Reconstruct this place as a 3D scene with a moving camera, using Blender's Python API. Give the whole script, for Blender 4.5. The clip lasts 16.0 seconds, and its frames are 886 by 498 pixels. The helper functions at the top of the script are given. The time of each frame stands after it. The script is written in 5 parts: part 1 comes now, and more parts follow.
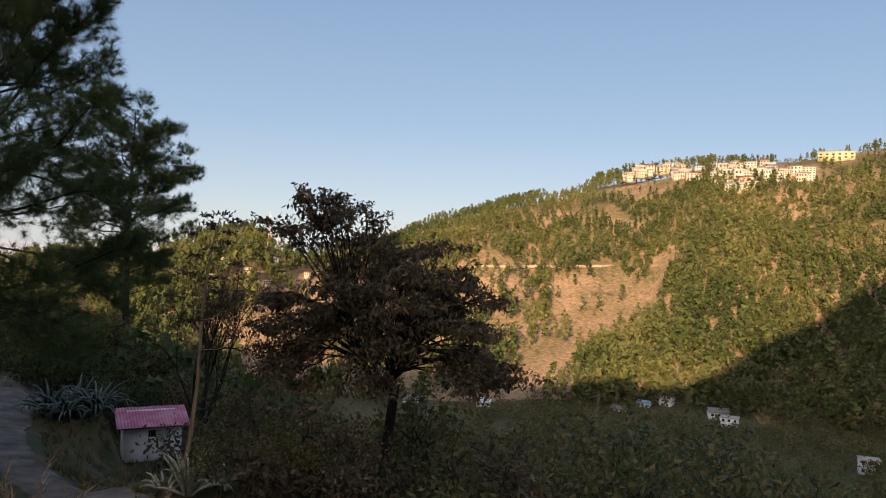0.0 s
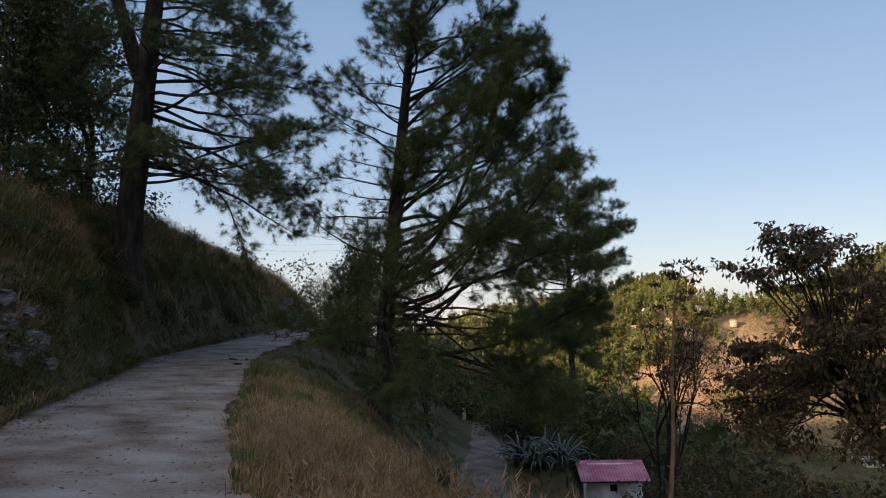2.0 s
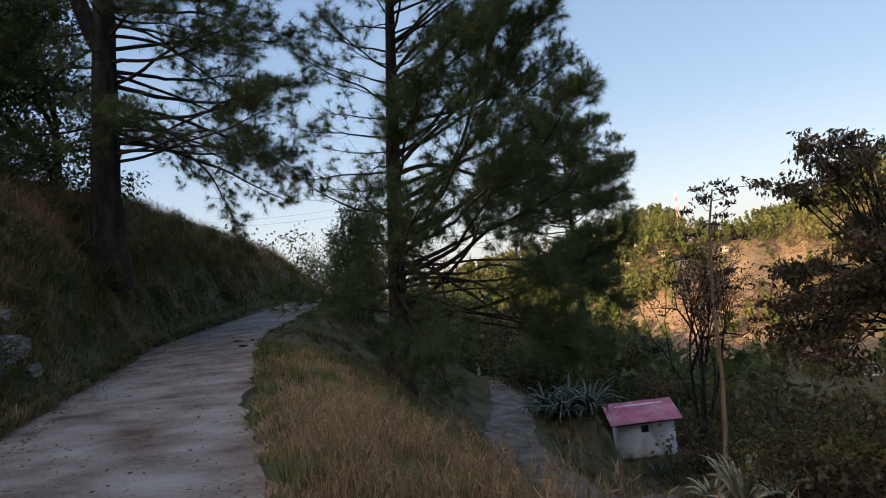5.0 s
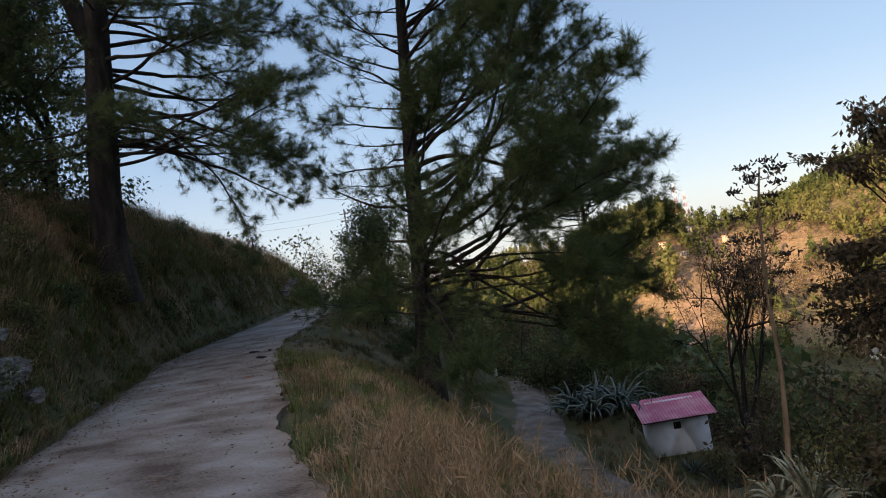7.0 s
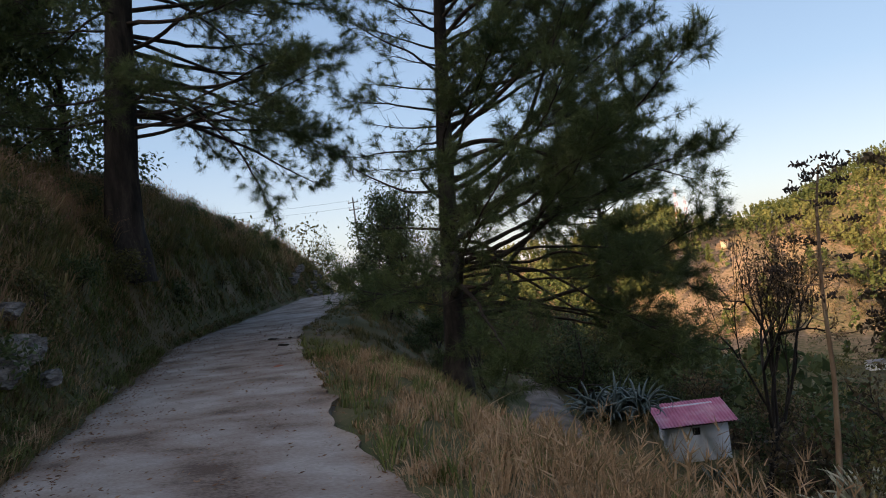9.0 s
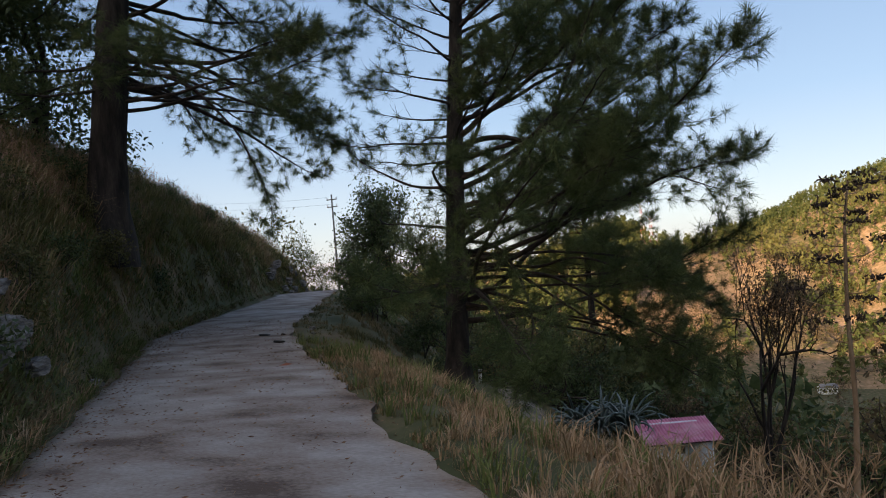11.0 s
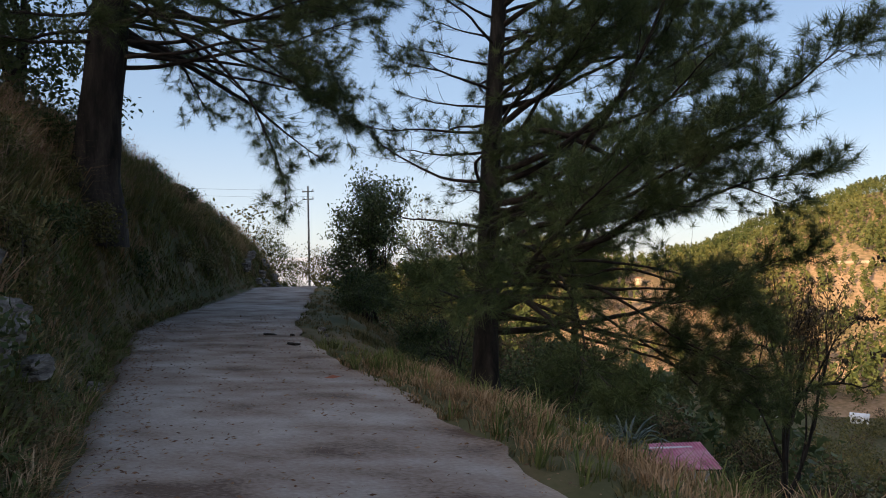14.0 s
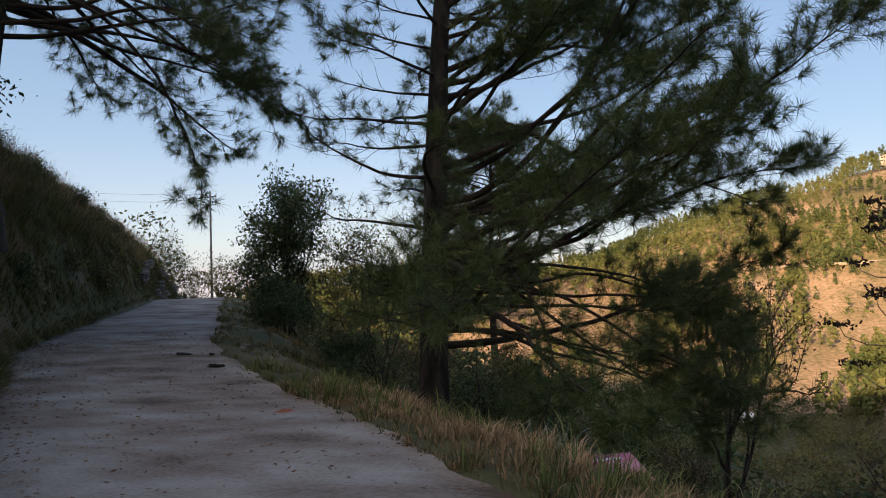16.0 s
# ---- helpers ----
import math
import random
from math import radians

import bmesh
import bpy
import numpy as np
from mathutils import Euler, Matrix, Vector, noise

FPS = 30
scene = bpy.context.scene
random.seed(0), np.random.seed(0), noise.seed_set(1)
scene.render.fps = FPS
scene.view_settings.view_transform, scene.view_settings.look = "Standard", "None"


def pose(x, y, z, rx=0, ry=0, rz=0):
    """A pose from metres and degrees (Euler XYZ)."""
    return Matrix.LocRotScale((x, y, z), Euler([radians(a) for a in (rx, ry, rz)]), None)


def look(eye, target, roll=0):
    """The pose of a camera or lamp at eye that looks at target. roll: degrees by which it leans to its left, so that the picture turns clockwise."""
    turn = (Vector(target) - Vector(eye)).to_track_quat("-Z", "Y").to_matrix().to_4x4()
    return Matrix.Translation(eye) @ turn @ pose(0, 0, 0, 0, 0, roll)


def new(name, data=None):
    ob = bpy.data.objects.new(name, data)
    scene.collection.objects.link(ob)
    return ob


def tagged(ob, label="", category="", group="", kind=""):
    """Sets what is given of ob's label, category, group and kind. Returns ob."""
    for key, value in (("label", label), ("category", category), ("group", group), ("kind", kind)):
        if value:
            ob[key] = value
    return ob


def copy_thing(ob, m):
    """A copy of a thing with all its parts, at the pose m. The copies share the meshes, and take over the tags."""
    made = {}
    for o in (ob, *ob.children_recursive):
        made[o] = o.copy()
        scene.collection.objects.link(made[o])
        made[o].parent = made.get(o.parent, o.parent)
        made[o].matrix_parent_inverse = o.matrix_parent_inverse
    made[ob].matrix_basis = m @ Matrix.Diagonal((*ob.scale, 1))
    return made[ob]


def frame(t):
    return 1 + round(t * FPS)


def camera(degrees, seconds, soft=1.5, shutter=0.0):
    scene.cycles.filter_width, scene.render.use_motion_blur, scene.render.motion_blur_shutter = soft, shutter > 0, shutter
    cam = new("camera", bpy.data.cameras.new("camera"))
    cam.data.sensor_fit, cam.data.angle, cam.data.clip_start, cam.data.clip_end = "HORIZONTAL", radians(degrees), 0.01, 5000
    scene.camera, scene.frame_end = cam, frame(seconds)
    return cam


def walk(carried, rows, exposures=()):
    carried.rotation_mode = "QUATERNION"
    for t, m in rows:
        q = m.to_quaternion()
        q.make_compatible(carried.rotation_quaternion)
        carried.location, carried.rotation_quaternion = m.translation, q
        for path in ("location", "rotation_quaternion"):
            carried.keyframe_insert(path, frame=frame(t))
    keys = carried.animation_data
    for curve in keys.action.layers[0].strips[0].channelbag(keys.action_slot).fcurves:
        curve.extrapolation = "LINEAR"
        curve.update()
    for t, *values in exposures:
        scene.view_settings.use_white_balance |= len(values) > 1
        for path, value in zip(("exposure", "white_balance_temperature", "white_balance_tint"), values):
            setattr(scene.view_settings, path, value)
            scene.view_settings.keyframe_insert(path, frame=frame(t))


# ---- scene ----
cam = camera(60.2, 16.0, soft=1.0)
METRES, EYE, TILT, LEAN, TURN = 14.0, 1.55, 0.0, -2.3, 0.0
ROWS = [
    (0.0, 0.0, 0.0, 0.0, 0.0, 0.0, 0.0),
    (0.5, -0.028, 0.0081, 0.0042, 7.47, 2.97, -0.04),
    (1.0, -0.055, 0.0195, -0.0004, 15.95, 2.27, 2.13),
    (1.5, -0.0797, 0.0287, 0.0047, 23.89, 3.17, 6.51),
    (2.0, -0.1099, 0.0326, 0.0025, 30.59, 4.73, 3.4),
    (2.5, -0.1337, 0.0453, 0.003, 30.64, 4.35, 2.35),
    (3.0, -0.1584, 0.0761, 0.002, 27.63, 1.15, 7.55),
    (3.5, -0.17, 0.087, 0.0024, 26.73, 1.17, 8.03),
    (4.0, -0.1936, 0.1089, 0.0046, 26.42, 0.96, 3.88),
    (4.5, -0.2084, 0.1181, 0.0027, 28.96, 1.8, 5.8),
    (4.7, -0.214, 0.1218, 0.0026, 29.52, 1.72, 8.29),
    (6.8, -0.3174, 0.1939, 0.0057, 30.82, 1.15, 11.93),
    (7.0, -0.3303, 0.1981, 0.0058, 30.03, 1.56, 11.98),
    (7.5, -0.3605, 0.2033, 0.0034, 30.79, 0.86, 6.03),
    (8.0, -0.3825, 0.2088, 0.0078, 30.0, 2.67, 5.69),
    (8.5, -0.4133, 0.2269, 0.0059, 30.13, 0.34, 9.2),
    (9.0, -0.4331, 0.2336, 0.0089, 29.75, 1.14, 9.76),
    (9.5, -0.4641, 0.237, 0.0114, 30.68, 5.98, 6.43),
    (10.0, -0.4887, 0.2463, 0.01, 27.72, 3.64, 4.44),
    (10.2, -0.4983, 0.2505, 0.0097, 27.8, 0.72, 5.76),
    (12.3, -0.6314, 0.2904, 0.0126, 26.81, 2.2, 7.19),
    (12.5, -0.6461, 0.2939, 0.0132, 28.06, 2.33, 6.62),
    (13.0, -0.6813, 0.3055, 0.0163, 29.67, 2.05, 4.3),
    (13.5, -0.7077, 0.3276, 0.0104, 24.59, 1.36, 3.49),
    (14.0, -0.7315, 0.3482, 0.0176, 23.52, 1.15, 3.09),
    (14.5, -0.7624, 0.3709, 0.0175, 25.16, 2.64, 2.25),
    (15.0, -0.7828, 0.3942, 0.0171, 19.43, 2.14, 1.43),
    (15.5, -0.8068, 0.4327, 0.0178, 16.47, 1.35, 2.24),
    (16.0, -0.8471, 0.4596, 0.0148, 16.12, 1.46, 3.52),
]
walk(cam, [(t, pose(0, 0, EYE, TILT, LEAN, TURN) @ pose(METRES * x, METRES * y, METRES * z, 90 + pitch, roll, yaw)) for t, x, y, z, yaw, pitch, roll in ROWS],
     exposures=[(0, 0.6, 7200, 10), (1.0, 0.65, 7200, 10), (3.5, 0.9, 7200, 10), (7, 0.92, 7200, 10), (13, 0.95, 7200, 10), (16, 0.88, 7200, 10)])

# ---- world and sun ----
SUN_EL, BACK = radians(14.0), (-0.29, -0.957)
world = bpy.data.worlds.new("sky")
scene.world = world
world.use_nodes = True
sky = world.node_tree.nodes.new("ShaderNodeTexSky")
sky.sky_type, sky.sun_disc = "NISHITA", False
sky.sun_elevation, sky.sun_rotation = SUN_EL, math.atan2(BACK[0], BACK[1])
sky.altitude, sky.air_density, sky.dust_density, sky.ozone_density = 1500, 0.8, 1.5, 2.0
wn, wl = world.node_tree.nodes, world.node_tree.links
wn["Background"].inputs["Strength"].default_value = 0.07
# a thin even haze over the clear sky: pale near the horizon, blue overhead
wtc, wsep, wramp, wmix = wn.new("ShaderNodeTexCoord"), wn.new("ShaderNodeSeparateXYZ"), wn.new("ShaderNodeValToRGB"), wn.new("ShaderNodeMix")
wmix.data_type = "RGBA"
wmix.inputs["Factor"].default_value = 0.62
for k, (p, c) in enumerate(((0.0, (7.4, 7.9, 8.9)), (0.16, (4.3, 6.05, 8.7)), (0.5, (1.8, 3.5, 7.0)), (1.0, (1.6, 2.9, 5.6)))):
    if k > 1:
        wramp.color_ramp.elements.new(p)
    wramp.color_ramp.elements[k].position = p
    wramp.color_ramp.elements[k].color = (*[q / 10 for q in c], 1)
wgain = wn.new("ShaderNodeVectorMath")
wgain.operation = "SCALE"
wgain.inputs["Scale"].default_value = 10.0
wl.new(wtc.outputs["Generated"], wsep.inputs[0])
wl.new(wsep.outputs["Z"], wramp.inputs["Fac"])
wl.new(wramp.outputs["Color"], wgain.inputs[0])
wl.new(sky.outputs[0], wmix.inputs["A"])
wl.new(wgain.outputs[0], wmix.inputs["B"])
# the haze is brighter towards the sun, behind the ridge
wdot, wpow, wglow, wsum = wn.new("ShaderNodeVectorMath"), wn.new("ShaderNodeMath"), wn.new("ShaderNodeVectorMath"), wn.new("ShaderNodeVectorMath")
wdot.operation, wpow.operation, wglow.operation, wsum.operation = "DOT_PRODUCT", "POWER", "SCALE", "ADD"
wdot.inputs[1].default_value = Vector((BACK[0], BACK[1], math.tan(SUN_EL))).normalized()
wclamp = wn.new("ShaderNodeClamp")
wpow.inputs[1].default_value = 2.0
wglow.inputs[0].default_value = (13.0, 10.8, 8.6)
wl.new(wtc.outputs["Generated"], wdot.inputs[0])
wl.new(wdot.outputs["Value"], wclamp.inputs["Value"])
wl.new(wclamp.outputs[0], wpow.inputs[0])
wl.new(wpow.outputs[0], wglow.inputs["Scale"])
wl.new(wmix.outputs["Result"], wsum.inputs[0])
wl.new(wglow.outputs[0], wsum.inputs[1])
wl.new(wsum.outputs[0], wn["Background"].inputs["Color"])
sun = new("sun", bpy.data.lights.new("sun", "SUN"))
sun.data.energy, sun.data.angle, sun.data.color = 5.0, radians(0.5), (1.0, 0.76, 0.5)
sun.matrix_world = look((BACK[0] * 300, BACK[1] * 300, 300 * math.tan(SUN_EL)), (0, 0, 0))

# ---- materials ----


def surf(name, cols, scale=3.0, rough=0.9, bump=0.3, fine=40.0, spread=0.35, island=0.0, translucent=0.0, spec=0.3, stretch=(1, 1, 1), rot=0.0):
    """A rough natural surface: two scales of noise over a colour ramp, fine relief, shine, and leaf-through light."""
    m = bpy.data.materials.new(name)
    m.use_nodes = True
    nt = m.node_tree
    n, l = nt.nodes, nt.links
    b = n["Principled BSDF"]
    b.inputs["Roughness"].default_value = rough
    b.inputs["Specular IOR Level"].default_value = spec
    tc = n.new("ShaderNodeTexCoord")
    mp = n.new("ShaderNodeMapping")
    mp.inputs["Scale"].default_value = stretch
    mp.inputs["Rotation"].default_value = (0, 0, radians(rot))
    l.new(tc.outputs["Object"], mp.inputs["Vector"])
    big = n.new("ShaderNodeTexNoise")
    big.inputs["Scale"].default_value, big.inputs["Detail"].default_value = scale, 6
    small = n.new("ShaderNodeTexNoise")
    small.inputs["Scale"].default_value, small.inputs["Detail"].default_value = fine, 4
    l.new(mp.outputs[0], big.inputs["Vector"])
    l.new(mp.outputs[0], small.inputs["Vector"])
    mix = n.new("ShaderNodeMath")
    mix.operation = "MULTIPLY_ADD"
    mix.inputs[1].default_value, mix.inputs[2].default_value = spread, (0.5 - spread / 2)
    l.new(small.outputs["Fac"], mix.inputs[0])
    add = n.new("ShaderNodeMath")
    add.operation = "ADD"
    l.new(mix.outputs[0], add.inputs[0])
    off = n.new("ShaderNodeMath")
    off.operation = "SUBTRACT"
    off.inputs[1].default_value = 0.5
    l.new(big.outputs["Fac"], off.inputs[0])
    amp = n.new("ShaderNodeMath")
    amp.operation = "MULTIPLY"
    amp.inputs[1].default_value = 1.8
    l.new(off.outputs[0], amp.inputs[0])
    l.new(amp.outputs[0], add.inputs[1])
    fac = add.outputs[0]
    if island:
        geo = n.new("ShaderNodeNewGeometry")
        isl = n.new("ShaderNodeMath")
        isl.operation = "MULTIPLY_ADD"
        isl.inputs[1].default_value, isl.inputs[2].default_value = island, -island / 2
        l.new(geo.outputs["Random Per Island"], isl.inputs[0])
        a2 = n.new("ShaderNodeMath")
        a2.operation = "ADD"
        l.new(fac, a2.inputs[0])
        l.new(isl.outputs[0], a2.inputs[1])
        fac = a2.outputs[0]
    ramp = n.new("ShaderNodeValToRGB")
    els = ramp.color_ramp.elements
    while len(els) < len(cols):
        els.new(0.5)
    for i, c in enumerate(cols):
        els[i].position = 0.15 + 0.7 * i / max(1, len(cols) - 1)
        els[i].color = (*c, 1)
    l.new(fac, ramp.inputs["Fac"])
    l.new(ramp.outputs["Color"], b.inputs["Base Color"])
    if bump:
        bp = n.new("ShaderNodeBump")
        bp.inputs["Strength"].default_value, bp.inputs["Distance"].default_value = bump, 0.02
        l.new(add.outputs[0], bp.inputs["Height"])
        l.new(bp.outputs[0], b.inputs["Normal"])
    if translucent:
        tr = n.new("ShaderNodeBsdfTranslucent")
        l.new(ramp.outputs["Color"], tr.inputs["Color"])
        ms = n.new("ShaderNodeMixShader")
        ms.inputs[0].default_value = translucent
        l.new(b.outputs[0], ms.inputs[1])
        l.new(tr.outputs[0], ms.inputs[2])
        l.new(ms.outputs[0], n["Material Output"].inputs["Surface"])
    return m


M = {
    "soil": surf("soil", [(0.05, 0.058, 0.02), (0.09, 0.085, 0.036), (0.17, 0.12, 0.07)], 0.6, 0.95, 0.6, 14),
    "hill": surf("hill", [(0.13, 0.11, 0.045), (0.29, 0.19, 0.10), (0.47, 0.29, 0.18)], 0.014, 0.95, 0.0, 0.35, 1.3),
    "concrete": surf("concrete", [(0.10, 0.07, 0.052), (0.22, 0.175, 0.145), (0.285, 0.25, 0.22), (0.37, 0.335, 0.305)], 1.1, 0.9, 1.0, 26, 0.6, stretch=(0.75, 1.3, 1), rot=-45),
    "path": surf("path", [(0.10, 0.08, 0.062), (0.19, 0.155, 0.125), (0.28, 0.24, 0.20)], 1.2, 0.95, 0.5, 20),
    "bark": surf("bark", [(0.013, 0.011, 0.01), (0.033, 0.027, 0.023), (0.07, 0.056, 0.046)], 4, 0.95, 1.0, 22, 0.6, stretch=(1, 1, 0.25)),
    "twig": surf("twig", [(0.03, 0.022, 0.017), (0.07, 0.05, 0.04)], 5, 0.9, 0.3),
    "needle": surf("needle", [(0.045, 0.068, 0.02), (0.09, 0.125, 0.04), (0.16, 0.18, 0.068)], 0.7, 0.6, 0, 8, 0.3, 0.5, 0.25),
    "brown_leaf": surf("brown_leaf", [(0.065, 0.05, 0.029), (0.135, 0.096, 0.052), (0.225, 0.152, 0.08)], 0.6, 0.6, 0, 8, 0.3, 0.5, 0.3),
    "green_leaf": surf("green_leaf", [(0.04, 0.06, 0.022), (0.076, 0.106, 0.037), (0.14, 0.162, 0.062)], 0.5, 0.55, 0, 8, 0.3, 0.5, 0.3),
    "olive_leaf": surf("olive_leaf", [(0.075, 0.08, 0.028), (0.14, 0.13, 0.045), (0.24, 0.185, 0.065)], 0.5, 0.6, 0, 8, 0.3, 0.5, 0.3),
    "dry_grass": surf("dry_grass", [(0.17, 0.125, 0.06), (0.38, 0.235, 0.125), (0.55, 0.38, 0.235)], 0.45, 0.8, 0, 6, 0.2, 0.6, 0.3),
    "bank_grass": surf("bank_grass", [(0.14, 0.145, 0.045), (0.28, 0.23, 0.095), (0.46, 0.29, 0.18)], 0.22, 0.85, 0, 6, 0.2, 0.5, 0.3),
    "far_pine": surf("far_pine", [(0.05, 0.07, 0.021), (0.108, 0.122, 0.038), (0.195, 0.178, 0.06)], 0.01, 0.8, 0, 0.3, 0.3, 0.5, 0.2),
    "white_paint": surf("white_paint", [(0.62, 0.61, 0.60), (0.82, 0.82, 0.82), (0.86, 0.86, 0.86)], 1.5, 0.8, 0.2, 25),
    "town_wall": surf("town_wall", [(0.40, 0.36, 0.30), (0.54, 0.49, 0.41), (0.64, 0.60, 0.52)], 0.08, 0.8, 0.0, 1.0),
    "pink_tin": surf("pink_tin", [(0.42, 0.09, 0.15), (0.58, 0.17, 0.25), (0.66, 0.34, 0.38)], 1.2, 0.5, 0.2, 12, spec=0.5, stretch=(1, 1, 1)),
    "dark": surf("dark", [(0.012, 0.012, 0.012), (0.03, 0.028, 0.026)], 3, 0.6, 0.0),
    "rock": surf("rock", [(0.06, 0.052, 0.045), (0.17, 0.15, 0.13), (0.34, 0.31, 0.28)], 3.5, 0.95, 1.0, 22, 0.6, stretch=(1, 1, 3)),
    "agave": surf("agave", [(0.055, 0.08, 0.065), (0.115, 0.15, 0.13), (0.20, 0.235, 0.21)], 2, 0.5, 0.1, 10, 0.3, 0.4),
    "agave_pale": surf("agave_pale", [(0.10, 0.14, 0.08), (0.42, 0.42, 0.30), (0.55, 0.54, 0.42)], 6, 0.5, 0.1, 14, 0.5, 0.6),
    "metal": surf("metal", [(0.16, 0.15, 0.14), (0.30, 0.29, 0.28)], 6, 0.6, 0.1),
    "poplar": surf("poplar", [(0.20, 0.15, 0.11), (0.34, 0.27, 0.21)], 0.5, 0.9, 0),
    "cream_wall": surf("cream_wall", [(0.42, 0.34, 0.25), (0.58, 0.48, 0.36)], 0.1, 0.8, 0, 1.0),
    "yellow_wall": surf("yellow_wall", [(0.52, 0.46, 0.26), (0.64, 0.57, 0.34)], 0.1, 0.8, 0, 1.0),
    "rust": surf("rust", [(0.22, 0.07, 0.04), (0.36, 0.14, 0.08)], 0.6, 0.8, 0.2),
    "blue_tin": surf("blue_tin", [(0.20, 0.34, 0.48), (0.30, 0.46, 0.58)], 0.6, 0.5, 0.1),
    "mast_red": surf("mast_red", [(0.50, 0.12, 0.08), (0.60, 0.18, 0.12)], 0.6, 0.6, 0),
    "earth_cut": surf("earth_cut", [(0.36, 0.25, 0.17), (0.52, 0.42, 0.32)], 0.05, 0.9, 0, 0.6),
    "stalk": surf("stalk", [(0.16, 0.10, 0.06), (0.28, 0.19, 0.12), (0.36, 0.27, 0.18)], 3, 0.85, 0.3, 20, stretch=(1, 1, 0.3)),
    "bank_green": surf("bank_green", [(0.075, 0.10, 0.025), (0.15, 0.175, 0.05), (0.24, 0.24, 0.085)], 0.5, 0.8, 0, 6, 0.2, 0.5, 0.3),
    "slope_grass": surf("slope_grass", [(0.07, 0.08, 0.028), (0.16, 0.13, 0.055), (0.30, 0.21, 0.115)], 0.4, 0.85, 0, 6, 0.2, 0.5, 0.3),
    "plume": surf("plume", [(0.22, 0.12, 0.08), (0.38, 0.22, 0.15), (0.5, 0.36, 0.26)], 0.6, 0.85, 0, 6, 0.2, 0.6, 0.3),
    "yellow_flower": surf("yellow_flower", [(0.55, 0.42, 0.05), (0.7, 0.6, 0.12)], 3, 0.6, 0, translucent=0.3),
    "rust_litter": surf("rust_litter", [(0.12, 0.06, 0.035), (0.22, 0.12, 0.07), (0.34, 0.22, 0.14)], 1.0, 0.9, 0, 6, 0.3, 0.6),
    "dung": surf("dung", [(0.012, 0.010, 0.008), (0.03, 0.024, 0.018)], 9, 0.9, 0.6),
}

# backdrop material: its own emission imitates the brightness of distant haze
hz = bpy.data.materials.new("haze_glow")
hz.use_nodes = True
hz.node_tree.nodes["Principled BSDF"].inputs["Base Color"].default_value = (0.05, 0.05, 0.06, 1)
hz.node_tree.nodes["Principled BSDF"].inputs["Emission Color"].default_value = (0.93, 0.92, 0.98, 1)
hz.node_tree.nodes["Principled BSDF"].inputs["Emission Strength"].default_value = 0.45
M["haze_glow"] = hz

# ---- mesh helpers ----
RNG = np.random.default_rng(7)


def raw_mesh(name, v, f, material, smooth=False):
    """A mesh from arrays: v (n, 3), f (m, 3 or 4)."""
    v, f = np.asarray(v, np.float32), np.asarray(f, np.int32)
    me = bpy.data.meshes.new(name)
    k = f.shape[1]
    me.vertices.add(len(v))
    me.vertices.foreach_set("co", v.ravel())
    me.loops.add(f.size)
    me.loops.foreach_set("vertex_index", f.ravel())
    me.polygons.add(len(f))
    me.polygons.foreach_set("loop_start", np.arange(0, f.size, k, dtype=np.int32))
    if smooth:
        me.polygons.foreach_set("use_smooth", np.ones(len(f), bool))
    me.materials.append(material)
    me.update(calc_edges=True)
    return me


class Geo:
    """Gathers quads into one mesh."""

    def __init__(self):
        self.v, self.f, self.n = [], [], 0

    def add(self, v, f):
        self.v.append(np.asarray(v, float))
        self.f.append(np.asarray(f, int) + self.n)
        self.n += len(v)

    def tube(self, pts, rad, sides=6, rough=0.0):
        pts = np.asarray(pts, float)
        rad = np.broadcast_to(np.asarray(rad, float), (len(pts),))
        tan = np.gradient(pts, axis=0)
        tan /= np.linalg.norm(tan, axis=1)[:, None] + 1e-9
        ref = np.where(np.abs(tan[:, 2:3]) > 0.8, [[1.0, 0, 0]], [[0, 0, 1.0]])
        a = np.cross(tan, ref)
        a /= np.linalg.norm(a, axis=1)[:, None] + 1e-9
        b = np.cross(tan, a)
        th = np.linspace(0, 2 * np.pi, sides, endpoint=False)
        rr = rad[:, None] * (1 + rough * RNG.uniform(-1, 1, (len(pts), sides)))
        v = pts[:, None] + rr[..., None] * (np.cos(th)[None, :, None] * a[:, None] + np.sin(th)[None, :, None] * b[:, None])
        i, j = np.meshgrid(np.arange(len(pts) - 1), np.arange(sides), indexing="ij")
        jn = (j + 1) % sides
        f = np.stack([i * sides + j, i * sides + jn, (i + 1) * sides + jn, (i + 1) * sides + j], -1).reshape(-1, 4)
        self.add(v.reshape(-1, 3), f)

    def box(self, x0, y0, z0, x1, y1, z1):
        v = [(x, y, z) for z in (z0, z1) for y in (y0, y1) for x in (x0, x1)]
        self.add(v, [(0, 2, 3, 1), (4, 5, 7, 6), (0, 1, 5, 4), (2, 6, 7, 3), (0, 4, 6, 2), (1, 3, 7, 5)])

    def mesh(self, name, material, smooth=True):
        return raw_mesh(name, np.concatenate(self.v), np.concatenate(self.f), material, smooth)


def part(name, me, parent, label="", at=None):
    ob = new(name, me)
    ob.parent = parent
    if at is not None:
        ob.matrix_basis = at
    return tagged(ob, label) if label else ob


def thing(name, label, category, at, group="", kind=""):
    ob = new(name)
    ob.matrix_basis = at
    return tagged(ob, label, category, group, kind)


